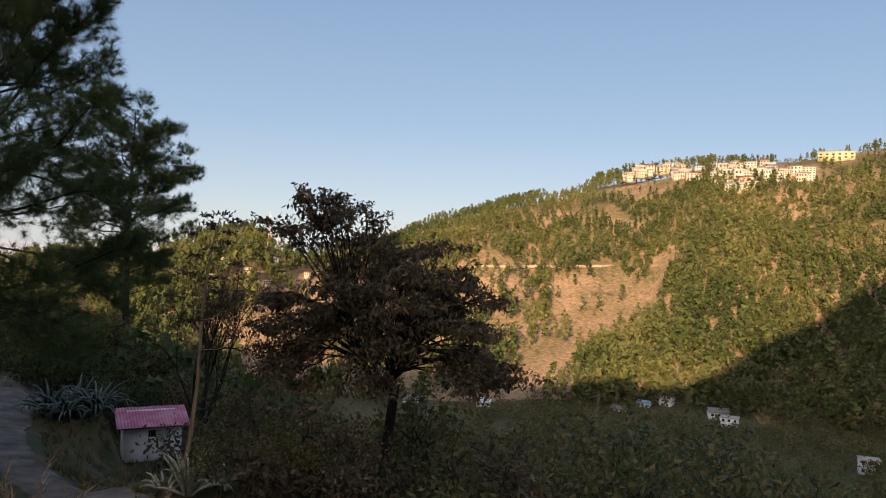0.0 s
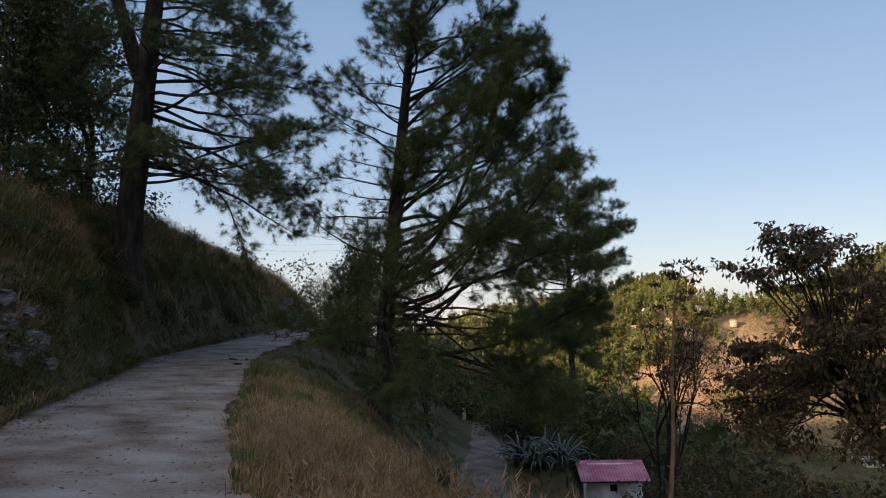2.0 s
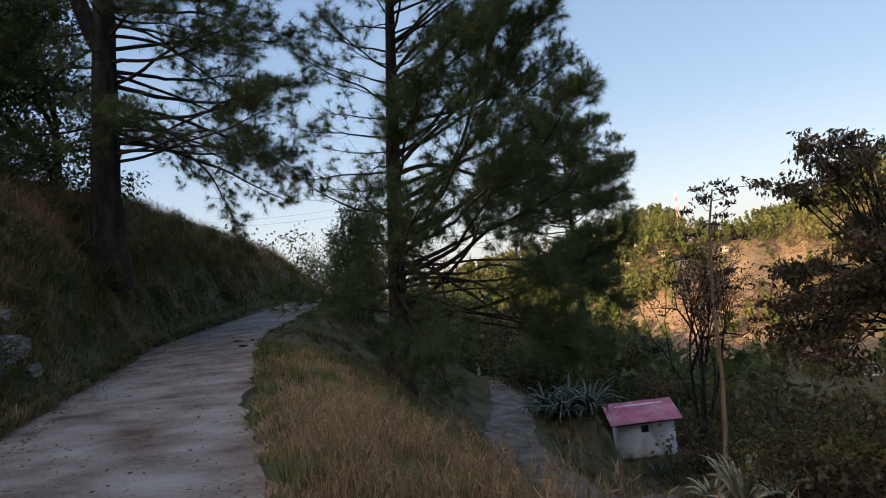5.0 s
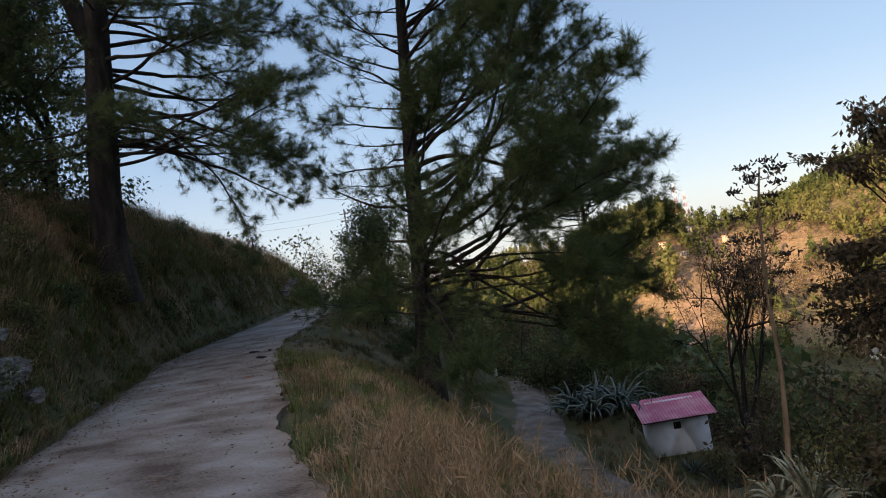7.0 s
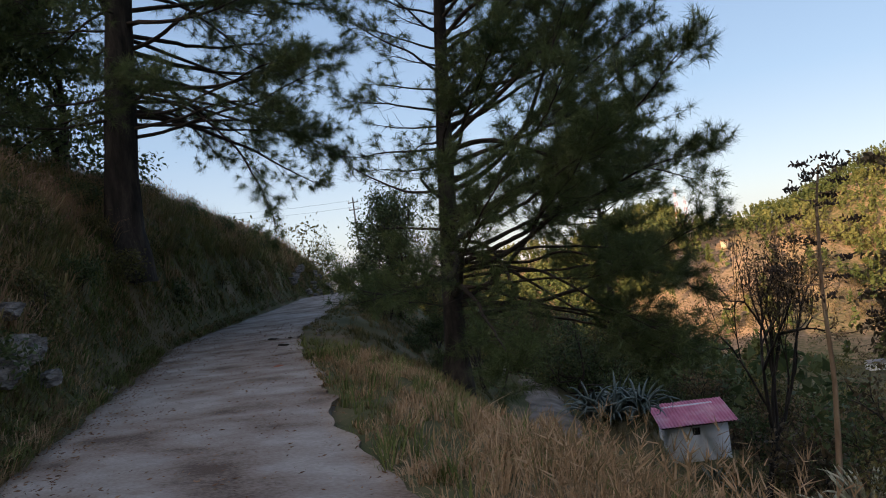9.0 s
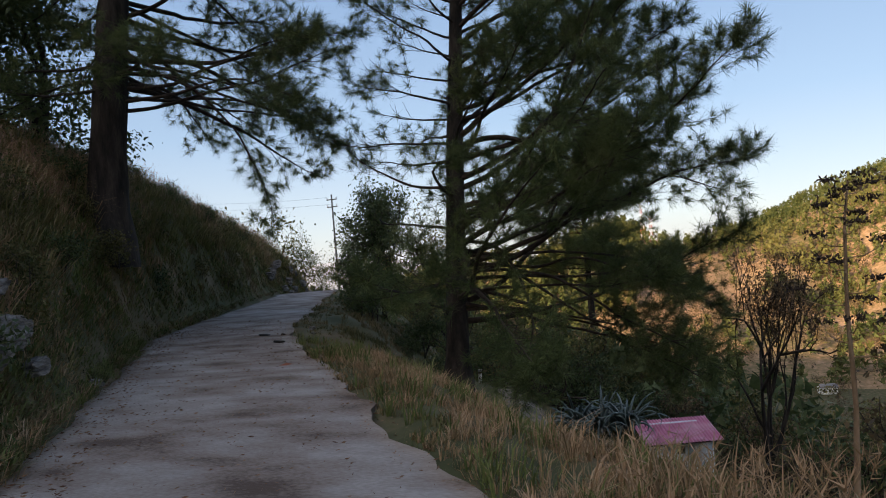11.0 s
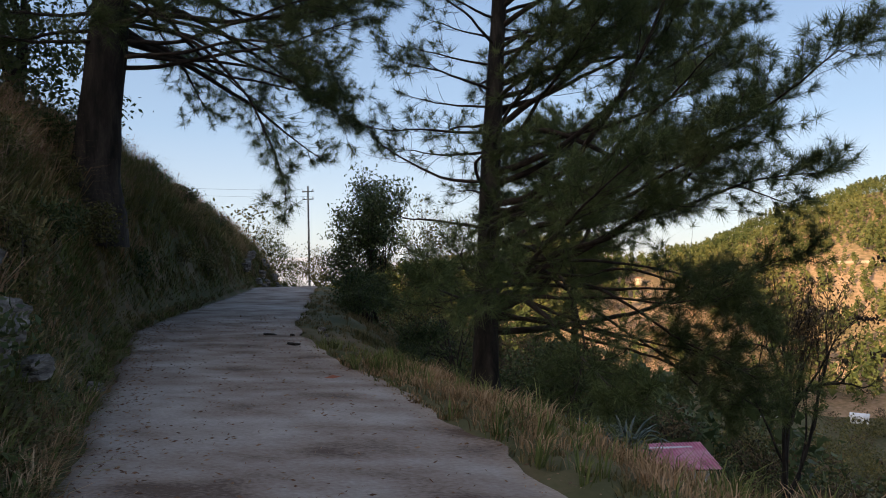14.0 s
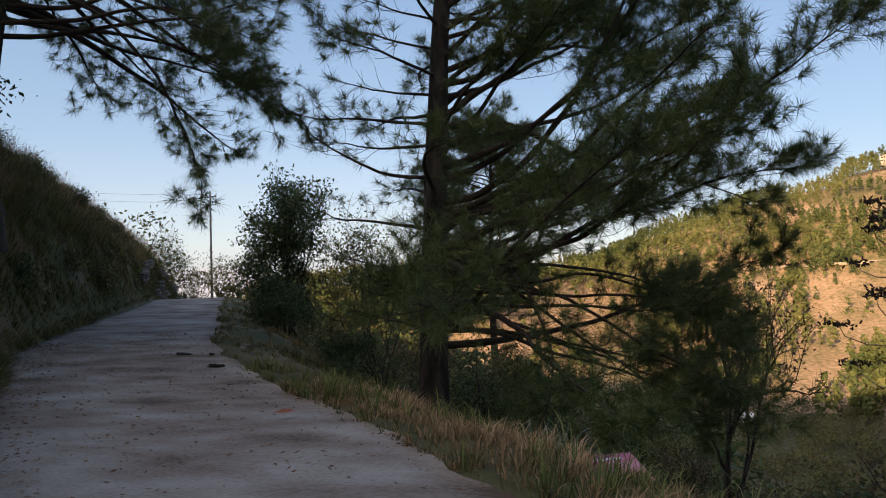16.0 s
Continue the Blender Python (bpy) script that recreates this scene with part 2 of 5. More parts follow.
def vnoise(x, y, seed=0):
    """Smooth value noise, -1 to 1."""
    xi, yi = np.floor(x).astype(np.int64), np.floor(y).astype(np.int64)
    fx, fy = x - xi, y - yi
    fx, fy = fx * fx * (3 - 2 * fx), fy * fy * (3 - 2 * fy)

    def h(i, j):
        k = (i * 374761393 + j * 668265263 + seed * 974634533) & 0xFFFFFFFF
        k = ((k ^ (k >> 13)) * 1274126177) & 0xFFFFFFFF
        return ((k ^ (k >> 16)) & 0xFFFF) / 32767.5 - 1
    return (h(xi, yi) * (1 - fx) + h(xi + 1, yi) * fx) * (1 - fy) + (h(xi, yi + 1) * (1 - fx) + h(xi + 1, yi + 1) * fx) * fy


def fbm(x, y, octaves=4, seed=0):
    return sum(vnoise(x * 2 ** k, y * 2 ** k, seed + k) / 2 ** k for k in range(octaves))


def smooth(a, b, x):
    t = np.clip((x - a) / (b - a), 0, 1)
    return t * t * (3 - 2 * t)


# ---- the lie of the land ----
EDGE_R = [(14, -12), (6, -5.2), (1.9, -0.6), (-3.0, 2.9), (-7.3, 5.9), (-10.9, 9.4), (-13.5, 12.2), (-17, 15.9), (-21.2, 20.8), (-24.2, 25.6), (-30.6, 35.8), (-35, 43.3), (-43, 60), (-56, 90), (-90, 160)]
EDGE_L = [(10, -14.5), (2.8, -8.3), (-1.4, -3.8), (-6.2, 0.2), (-10.0, 3.6), (-13.6, 7.4), (-16.4, 10.2), (-20.4, 14.3), (-24.6, 19.0), (-27.8, 24.6), (-33.6, 35.2), (-38.5, 44.0), (-47, 62), (-60, 92), (-94, 162)]


def resample(p, n):
    p = np.array(p, float)
    d = np.concatenate([[0], np.cumsum(np.linalg.norm(np.diff(p, axis=0), axis=1))])
    t = np.linspace(0, d[-1], n)
    q = np.stack([np.interp(t, d, p[:, k]) for k in (0, 1)], 1)
    for _ in range(4):
        q[1:-1] = (q[:-2] + 2 * q[1:-1] + q[2:]) / 4
    return q


NS = 420
_r, _l = np.array(EDGE_R, float), np.array(EDGE_L, float)
MID = resample((_r + _l) / 2, NS)
TAN = np.gradient(MID, axis=0)
TAN /= np.linalg.norm(TAN, axis=1)[:, None]
NOR = np.stack([TAN[:, 1], -TAN[:, 0]], 1)
S = np.concatenate([[0], np.cumsum(np.linalg.norm(np.diff(MID, axis=0), axis=1))])
S -= S[np.argmin(np.linalg.norm(MID, axis=1))]
HALF = np.interp(S, [-30, 0, 10, 22, 33, 45, 60, 140], [1.75, 1.85, 1.75, 1.75, 1.9, 1.6, 1.7, 1.7])


def road_z(s):
    return np.interp(s, [-30, 0, 8, 15, 25, 33, 45, 52, 62, 90, 170], [0.3, 0, -0.12, -0.3, -0.42, -0.38, -0.33, -0.3, -1.6, -9, -30])


def road_su(x, y):
    x, y = np.atleast_1d(x).astype(float), np.atleast_1d(y).astype(float)
    s, u, w = np.empty_like(x), np.empty_like(x), np.empty_like(x)
    for k in range(0, len(x), 20000):
        q = np.stack([x[k:k + 20000], y[k:k + 20000]], 1)
        i = np.argmin((q[:, None, 0] - MID[None, :, 0]) ** 2 + (q[:, None, 1] - MID[None, :, 1]) ** 2, axis=1)
        d = q - MID[i]
        al = (d * TAN[i]).sum(1)
        s[k:k + 20000] = S[i] + al
        far = np.linalg.norm(d, axis=1)
        side = np.sign((d * NOR[i]).sum(1))
        u[k:k + 20000] = np.where(np.abs(al) < 2, (d * NOR[i]).sum(1), side * far)
        w[k:k + 20000] = HALF[i]
    return s, u, w


def at_su(s, u):
    """World x, y at s metres along the road and u metres to its right."""
    i = np.interp(s, S, np.arange(NS))
    mx, my = np.interp(i, np.arange(NS), MID[:, 0]), np.interp(i, np.arange(NS), MID[:, 1])
    nx, ny = np.interp(i, np.arange(NS), NOR[:, 0]), np.interp(i, np.arange(NS), NOR[:, 1])
    return mx + nx * u, my + ny * u


AZ = [-180, -60, -33, -26, -21, -16, -14, -12.5, -8, -5.5, -3, -1, 4.7, 10, 11.3, 13.7, 18.7, 23.5, 26, 30, 40, 70, 180]
EL = [-3, -3, -2.6, -1.2, -0.6, 0.6, 0.7, -0.3, -0.5, -0.1, 1.0, 2.0, 3.7, 4.7, 5.6, 6.3, 6.9, 6.8, 7.2, 7.8, 8, 6, 3]
RIDGE = [900, 800, 800, 800, 780, 760, 740, 720, 760, 860, 900, 920, 940, 950, 950, 950, 950, 960, 970, 980, 950, 900, 900]
FLOOR = -85.0


def far_z(x, y):
    r, az = np.hypot(x, y), np.degrees(np.arctan2(x, y))
    el, rr = np.interp(az, AZ, EL), np.interp(az, AZ, RIDGE)
    top = 1.5 + rr * np.tan(np.radians(el))
    rb = 430 + 25 * vnoise(az / 9, az * 0, 3)
    p = np.clip((r - rb) / (rr - rb), 0, 1)
    rise = 0.55 * p + 0.45 * smooth(0, 1, p)
    spur = (fbm(az / 7, r / 300, 3, 11)) * 22 * np.sin(np.pi * p) + fbm(x / 40, y / 40, 3, 5) * 3 * np.sin(np.pi * p)
    z = FLOOR + (top - FLOOR) * rise + spur
    over = np.clip(r - rr, 0, None)
    return z - over * 0.35 - 40 * smooth(30, 45, -az)


def ground_z(x, y):
    x, y = np.asarray(x, float), np.asarray(y, float)
    shape = x.shape
    x, y = x.ravel(), y.ravel()
    s, u, w = road_su(x, y)
    zr = road_z(s)
    ur, ul = np.clip(u - w, 0, None), np.clip(-u - w, 0, None)
    down = np.interp(ur, [0, 0.5, 1.2, 2, 3, 4, 5, 6, 7, 7.8, 9.4, 11, 13, 15.5, 18, 40, 120, 260, 400], [0, -0.05, -0.18, -0.6, -1.35, -2.2, -3.15, -4.1, -4.85, -5.15, -5.35, -6.2, -7.6, -9.3, -10.8, -21, -52, -80, -86])
    down = down - 0.042 * np.clip(s - 13, 0, 26) * smooth(2, 8, ur)
    bankh = np.interp(s, [-30, 0, 8, 15, 25, 33, 40, 45, 52, 58, 62, 66, 68, 70], [5, 4.5, 4.2, 4.4, 5.2, 5.6, 5.5, 4.9, 4.3, 4.6, 4.7, 4.5, 3.6, 0.2])
    low = np.interp(s, [5, 13.5, 16, 20, 25], [1, 1, 0.8, 0.4, 0])
    steep = np.interp(ul, [0, 0.3, 1.0, 1.8, 3.0, 5, 30, 200], [0, 0.04, 0.5, 0.76, 0.98, 1.06, 1.1, 1.2])
    soft = np.interp(ul, [0, 1.0, 2.2, 3.0, 4.5, 7, 30, 200], [0, 0.04, 0.13, 0.45, 0.85, 1.1, 1.4, 1.7])
    up = bankh * (steep * (1 - low) + soft * low)
    up = np.where((ul > 0) & (s > 70), -0.16 * np.clip(ul, 0, 60), up)
    z = zr + np.where(u > 0, down, up)
    rough = fbm(x / 2.2, y / 2.2, 4, 21) * 0.16 * smooth(0.3, 2.0, ur + ul) + fbm(x / 12, y / 12, 3, 31) * 0.9 * smooth(9, 30, ur)
    rough = np.where(np.abs(ur - 8.5) < 1.5, rough * 0.35, rough)
    z = z + rough
    z = z + 0.45 * np.exp(-((x + 16.5) ** 2 + (y - 21.6) ** 2) / 3.2)
    z = z + 0.9 * np.exp(-((x + 24.5) ** 2 + (y - 17.9) ** 2) / 1.8) * smooth(0, 0.7, ul)
    k = 1 - smooth(2.0, 4.2, np.hypot(x + 14.5, y - 38.7))
    z = z * (1 - k) - 9.62 * k
    k = 1 - smooth(1.2, 2.6, np.hypot(x + 16.9, y - 35.3))
    z = z * (1 - k) - 6.8 * k
    k = 1 - smooth(1.6, 4.0, np.hypot(x + 7.2, y - 22.0))
    z = z * (1 - k) - 5.75 * k
    z = np.where(np.abs(u) < w, zr - 0.10, z)
    z = np.where(u > 0, np.maximum(z, FLOOR + fbm(x / 60, y / 60, 2, 4) * 2), z)
    r = np.hypot(x, y)
    z = np.where(r > 330, np.maximum(np.where(u < 0, np.minimum(z, -25 - 0.12 * (r - 330)), z), far_z(x, y)), z)
    b, c = x * BACK[0] + y * BACK[1], -x * BACK[1] + y * BACK[0]
    lit = [(-237, 382, -62), (-85, 441, -79), (20, 449, -70), (71, 515, -42), (137, 584, -5), (300, 640, 20)]
    tan = math.tan(SUN_EL)
    crown = np.interp(c, [q[0] for q in lit], [q[2] + tan * (q[1] + 380) for q in lit]) + fbm(c / 30, c * 0, 3, 9) * 4
    k = smooth(30, 380, b)
    z = np.where(b > 30, z * (1 - k) + k * np.where(b > 380, crown - (b - 380) * 0.1, crown), z)
    return z.reshape(shape)


def gz(x, y):
    return float(ground_z(np.array([float(x)]), np.array([float(y)]))[0])


def spaced(a, b, step, reach):
    """Even lines from a to b, then wider and wider out to the horizon."""
    grow = np.cumsum(step * 1.13 ** np.arange(1, 80))
    grow = grow[grow < reach]
    return np.concatenate([(a - grow)[::-1], np.arange(a, b, step), b + grow])


xs, ys = spaced(-44, 6, 0.26, 2900), spaced(0, 56, 0.26, 2900)
gx, gy = np.meshgrid(xs, ys, indexing="ij")
gzz = ground_z(gx, gy)
nx, ny = len(xs), len(ys)
i, j = np.meshgrid(np.arange(nx - 1), np.arange(ny - 1), indexing="ij")
quads = np.stack([i * ny + j, (i + 1) * ny + j, (i + 1) * ny + j + 1, i * ny + j + 1], -1).reshape(-1, 4)
me = raw_mesh("ground", np.stack([gx, gy, gzz], -1).reshape(-1, 3), quads, M["soil"], True)
me.materials.append(M["hill"])
far = np.hypot(gx, gy)[:-1, :-1].ravel() > 425
me.polygons.foreach_set("material_index", far.astype(np.int32))
tagged(new("ground", me), "steep earthy hillside and valley ground with dry grass", "ground", kind="structure")


def ribbon(name, s0, s1, step, centre, half, lift, material, label, cat, thick=0.12):
    ss = np.arange(s0, s1, step)
    cross = np.linspace(-1, 1, 15)
    g, c = np.meshgrid(ss, cross, indexing="ij")
    ce, ha = centre(g), half(g)
    ragged = fbm(g / 0.9, np.sign(c) * 3 + 0 * g, 3, 41) * 0.10 + fbm(g / 5, np.sign(c) * 7 + 0 * g, 2, 43) * 0.12
    u = ce + c * (ha + ragged * np.abs(c) ** 3)
    x, y = at_su(g.ravel(), u.ravel())
    z = lift(g.ravel(), u.ravel(), x, y)
    v = np.stack([x, y, z], -1)
    nc = len(cross)
    i, j = np.meshgrid(np.arange(len(ss) - 1), np.arange(nc - 1), indexing="ij")
    f = np.stack([i * nc + j, i * nc + j + 1, (i + 1) * nc + j + 1, (i + 1) * nc + j], -1).reshape(-1, 4)
    n = len(v)
    low = v - [0, 0, thick]
    sides = []
    for col in (0, nc - 1):
        a = np.arange(len(ss) - 1) * nc + col
        sides.append(np.stack([a, a + nc, a + nc + n, a + n], -1))
    me = raw_mesh(name, np.concatenate([v, low]), np.concatenate([f] + sides), material, True)
    return tagged(new(name, me), label, cat, kind="structure")


ribbon("road", -14, 75, 0.25, lambda g: 0 * g, lambda g: np.interp(g, S, HALF),
       lambda s, u, x, y: road_z(s) + 0.015 - 0.01 * u ** 2 / 3 + fbm(x / 0.8, y / 0.8, 3, 51) * 0.012, M["concrete"], "worn pale grey concrete hill road with ragged edges", "road")
ribbon("footpath", -6, 52, 0.3, lambda g: np.interp(g, [8, 20, 26, 30, 36, 45, 52], [11.4, 11.1, 10.7, 10.4, 9.9, 10.8, 11.0]), lambda g: 1.0 + 0 * g,
       lambda s, u, x, y: ground_z(x, y) + 0.03, M["path"], "narrow trodden dirt footpath below the road", "path", 0.1)

# ---- trees ----


def norm(v):
    v = np.asarray(v, float)
    return v / (np.linalg.norm(v, axis=-1, keepdims=True) + 1e-9)


def needle_mesh(name, pos, way, count, length, width, material, rng):
    """Long needles bursting from twig ends: one thin blade each."""
    pos, way = np.repeat(pos, count, 0), np.repeat(norm(way), count, 0)
    n = len(pos)
    d = norm(way * rng.uniform(0.1, 1.3, (n, 1)) + norm(rng.normal(size=(n, 3))) * 0.95 + [0, 0, -0.12])
    ln = length * rng.uniform(0.6, 1.15, (n, 1))
    side = norm(np.cross(d, rng.normal(size=(n, 3)))) * width / 2
    root = pos + rng.normal(size=(n, 3)) * 0.02 - way * rng.uniform(0, 0.10, (n, 1))
    v = np.stack([root - side, root + side, root + d * ln + [0, 0, -0.02]], 1).reshape(-1, 3)
    return raw_mesh(name, v, np.arange(3 * n).reshape(-1, 3), material)


def leaf_mesh(name, pos, size, material, rng, droop=0.4, aspect=0.5):
    n = len(pos)
    d = norm(rng.normal(size=(n, 3)) + [0, 0, -droop])
    s = norm(np.cross(d, rng.normal(size=(n, 3))))
    up = np.cross(d, s)
    ln = size * rng.uniform(0.6, 1.3, (n, 1))
    a = pos + s * ln * aspect * 0.5 + d * ln * 0.5 + up * ln * 0.08
    b = pos - s * ln * aspect * 0.5 + d * ln * 0.5 + up * ln * 0.08
    v = np.stack([pos, a, pos + d * ln, b], 1).reshape(-1, 3)
    return raw_mesh(name, v, np.arange(4 * n).reshape(-1, 4), material)


def bend(start, way, length, n, rng, wob=0.12, lift=0.0):
    """A branch's line: from start along way, wandering, rising by lift towards its end."""
    p, d, out = np.array(start, float), norm(way), []
    step = length / (n - 1)
    for k in range(n):
        out.append(p.copy())
        d = norm(d + rng.normal(size=3) * wob + [0, 0, lift / n])
        p = p + d * step
    return np.array(out)


def pine(name, base, height, radius, reach, label, seed, lean=(0, 0), low=0.12, limbs=60, tufts=1.0, fork=None, needles=42, thin=None, heavy=None, droop=0.0, length=0.27, up=0.0, inner=0.36, skirt=None, crowd=4):
    """A long-needled pine. reach(h, az): limb length in metres at height fraction h, towards az (radians from +x)."""
    rng = np.random.default_rng(seed)
    root = thing(name, label, "tree", pose(base[0], base[1], base[2]), "pines")
    hh = np.linspace(-0.03, 1, 26)
    line = np.stack([lean[0] * hh * height + 0.10 * np.sin(hh * 5 + seed), lean[1] * hh * height + 0.10 * np.sin(hh * 4 + 2 * seed), hh * height], 1)
    line[:, :2] -= line[0, :2] * 0
    g = Geo()
    flare = 1 + 0.7 * np.exp(-np.clip(hh, 0, 1) * height / 0.45)
    g.tube(line, radius * (1 - hh.clip(0, 1)) ** 0.75 * flare + 0.02, 14, 0.05)
    if fork:
        fp = bend(line[int(fork[0] * 25)], (fork[1], fork[2], 3), height * (1 - fork[0]), 10, rng, 0.05, 0.3)
        g.tube(fp, np.linspace(radius * 0.6, 0.03, 10), 10, 0.05)
    part("trunk", g.mesh("trunk", M["bark"]), root, "dark fissured bark")
    tp, tw = [], []

    def limb(h, az, L, rise, lift, dens, r0, bare):
        start = np.array([np.interp(h, hh, line[:, q]) for q in range(3)])
        n = max(6, int(L / 0.27))
        b = bend(start, (math.cos(az), math.sin(az), rise), L, n, rng, 0.085, lift)
        g = Geo()
        g.tube(b, np.linspace(r0, 0.008, n), 6, 0.08)
        for q in range(1, n):
            f = q / (n - 1)
            if f < bare:
                continue
            for sgn in (-1, 1, 0.3, -0.3):
                if rng.random() < (0.2 if abs(sgn) == 1 else 0.5 if f > 0.45 else 0.85):
                    continue
                t = norm(b[q] - b[q - 1])
                sd = norm(np.cross(t, (0, 0, 1))) * sgn
                tl = (0.55 + 0.24 * L * (1 - f) ** 0.65) * rng.uniform(0.5, 1.25)
                tb = bend(b[q], t * 0.7 + sd * rng.uniform(0.6, 1.1) + [0, 0, rng.uniform(-0.55, 0.4) - droop * 0.5], tl, 6, rng, 0.18, 0.75)
                g.tube(tb, np.linspace(0.008, 0.004, 6), 3)
                m = rng.random(6) < dens * np.array([0.0, 0.06, 0.2, 0.36, 0.7, 1.1]) * (0.45 + 0.7 * f)
                tp.extend(tb[m])
                tw.extend([tb[-1] - tb[-2]] * int(m.sum()))
                for e in range(2):
                    if rng.random() < dens * 0.62:
                        d = norm(tb[4] - tb[2]) + rng.normal(size=3) * 0.55 + [0, 0, 0.15]
                        c = bend(tb[2 + e], d, rng.uniform(0.22, 0.5), 4, rng, 0.14, 0.8)
                        g.tube(c, 0.004, 3)
                        tp.append(c[-1])
                        tw.append(c[-1] - c[-2])
        tp.append(b[-1])
        tw.append(b[-1] - b[-2])
        part("branch", g.mesh("branch", M["twig"]), root)

    for k in range(limbs):
        h = low + (0.97 - low) * ((k + rng.uniform(0, 0.8)) / limbs)
        az = k * 2.39996 + rng.uniform(-0.5, 0.5)
        if heavy is not None and k % crowd == 0:
            az = heavy + rng.uniform(-0.9, 0.9)
        L, dens = reach(h, az) * rng.uniform(0.75, 1.12), tufts * (thin(az) if thin else 1)
        if L < 0.35:
            continue
        rise = 0.02 + 0.32 * h + rng.uniform(-0.12, 0.12) - droop * (1 - h) + up * min(1, 0.3 + 2 * h) * max(0, math.cos(az))
        limb(h, az, L, rise, 0.14 - droop, dens, min(radius * 0.3, 0.012 + 0.0105 * L) * (1.1 - 0.3 * h), inner if h < 0.5 else inner - 0.12)
    if skirt:
        # low, long, hanging limbs on one side
        count, az0, wide, h0, h1, l0, l1 = skirt
        for k in range(count):
            h = h0 + (h1 - h0) * (k + 0.5) / count
            limb(h, az0 + rng.uniform(-wide, wide), rng.uniform(l0, l1), rng.uniform(-0.08, 0.1), rng.uniform(-0.75, -0.25), 0.95, 0.06, 0.6)
    part("needles", needle_mesh("needles", np.array(tp), np.array(tw), needles, length, 0.010, M["needle"], rng), root, "long dark green needles in tufts")
    return root


def broadleaf(name, base, height, spread, trunk_r, label, seed, leaves, size, material, stems=1, first=0.3, depth=4, group="", bushy=0.5, lean=(0, 0), flat=1.0, cluster=0.28, bark="twig", droop=0.5, crown_label="", half=None, dome=None):
    """A forking broad-leaved tree or shrub: stems, limbs that fork again and again, and loose leaves round the twigs."""
    rng = np.random.default_rng(seed)
    root = thing(name, label, "tree" if height > 2.5 else "shrub", pose(base[0], base[1], base[2]), group)
    tips = []

    def grow(g, p, d, length, r, level):
        n = 5 if level < 3 and depth > 4 else 3
        line = bend(p, d, length, n, rng, 0.13 if n > 3 else 0.2, 0.12)
        g.tube(line, np.linspace(r, r * 0.62, n), 7 if r > 0.05 else 3, 0.05)
        if level >= 2:
            tips.extend(line[n // 2:])
        if level >= depth:
            return
        kids = 2 if rng.random() < 0.45 else 3
        for q in range(kids):
            out = rng.normal(size=3) * bushy + [0, 0, 0.18]
            nd = norm(norm(line[-1] - line[-2]) + out * np.array([spread, spread, flat]))
            start = line[-1] if q < 2 else line[n // 2]
            grow(g, start, nd, length * rng.uniform(0.62, 0.86), r * rng.uniform(0.5, 0.68), level + 1)

    for k in range(stems):
        g = Geo()
        d = norm((lean[0] + rng.normal() * 0.25 * (stems > 1), lean[1] + rng.normal() * 0.25 * (stems > 1), 1))
        p = np.array([rng.normal() * 0.25 * (stems > 1), rng.normal() * 0.25 * (stems > 1), -0.2])
        grow(g, p, d, height * first, trunk_r, 0)
        part("trunk" if height > 2.5 else "stem", g.mesh("trunk", M[bark]), root)
    t = np.array(tips)
    scale = (height - 0.2) / max(0.1, t[:, 2].max())
    wide = half / np.quantile(np.linalg.norm(t[:, :2], axis=1), 0.93) if half else scale
    for o in root.children:
        o.data.transform(Matrix.Diagonal((wide, wide, scale, 1)))
    t *= [wide, wide, scale]
    if leaves:
        w = t[rng.integers(0, len(t), leaves)] + rng.normal(size=(leaves, 3)) * [cluster, cluster, cluster * 0.55]
        if dome:
            wide_d, z0, z1, count = dome
            q = norm(rng.normal(size=(count, 3))) * rng.random((count, 1)) ** 0.4
            c = np.stack([q[:, 0] * wide_d, q[:, 1] * wide_d, z0 + (z1 - z0) * np.abs(q[:, 2])], 1)
            more = c[rng.integers(0, count, leaves // 2)] + rng.normal(size=(leaves // 2, 3)) * [0.42, 0.42, 0.10]
            w = np.concatenate([w[: leaves // 2], more])
        part("crown", leaf_mesh("crown", w, size, M[material], rng, droop), root, crown_label)
    return root


# the big pine below the road's edge: long limbs on its valley side
pine("pine_tree", (-16.48, 21.45, gz(-16.48, 21.45)), 18.5, 0.30,
     lambda h, az: (1 - h) ** 0.55 * (4.3 + (5.2 if h < 0.45 else 4.3) * max(0, math.cos(az))) * (0.65 if h < 0.2 and math.cos(az) < 0 else 1),
     "tall long-needled pine on the grassy slope below the road", 3, (-0.01, 0.19), 0.1, 112, 0.95, thin=lambda az: 0.74 + 0.56 * math.cos(az), heavy=0.0, needles=44, length=0.33, up=0.17, inner=0.44, skirt=(10, -0.05, 0.26, 0.11, 0.22, 5.6, 7.3))
pine("pine_tree", (-24.4, 17.7, gz(-24.4, 17.7)), 18.0, 0.5, lambda h, az: (0 if h < 0.22 else 1) * (1 - h) ** 0.45 * (4.2 + 3.8 * max(0, math.cos(az - 0.85))),
     "old two-stemmed pine with drooping sparse limbs on the bank", 5, (0.06, 0.065), 0.21, 98, 0.74, fork=(0.42, -0.6, -0.45), droop=0.38, heavy=0.85, needles=42, length=0.32, crowd=3, skirt=(7, 0.75, 0.4, 0.19, 0.27, 5.2, 7.0))
pine("pine_tree", (-22.4, 54.6, gz(-22.4, 54.6)), 10.6 - gz(-22.4, 54.6), 0.3, lambda h, az: 0 if h < 0.42 else 5.2 * math.sqrt(max(0.0, 1 - ((h - 0.6) / 0.41) ** 2)) * (1.0 if h > 0.55 else 0.7),
     "slender round-crowned pine standing beyond the hut", 8, (0, 0), 0.42, 110, 0.9, needles=40, length=0.42)


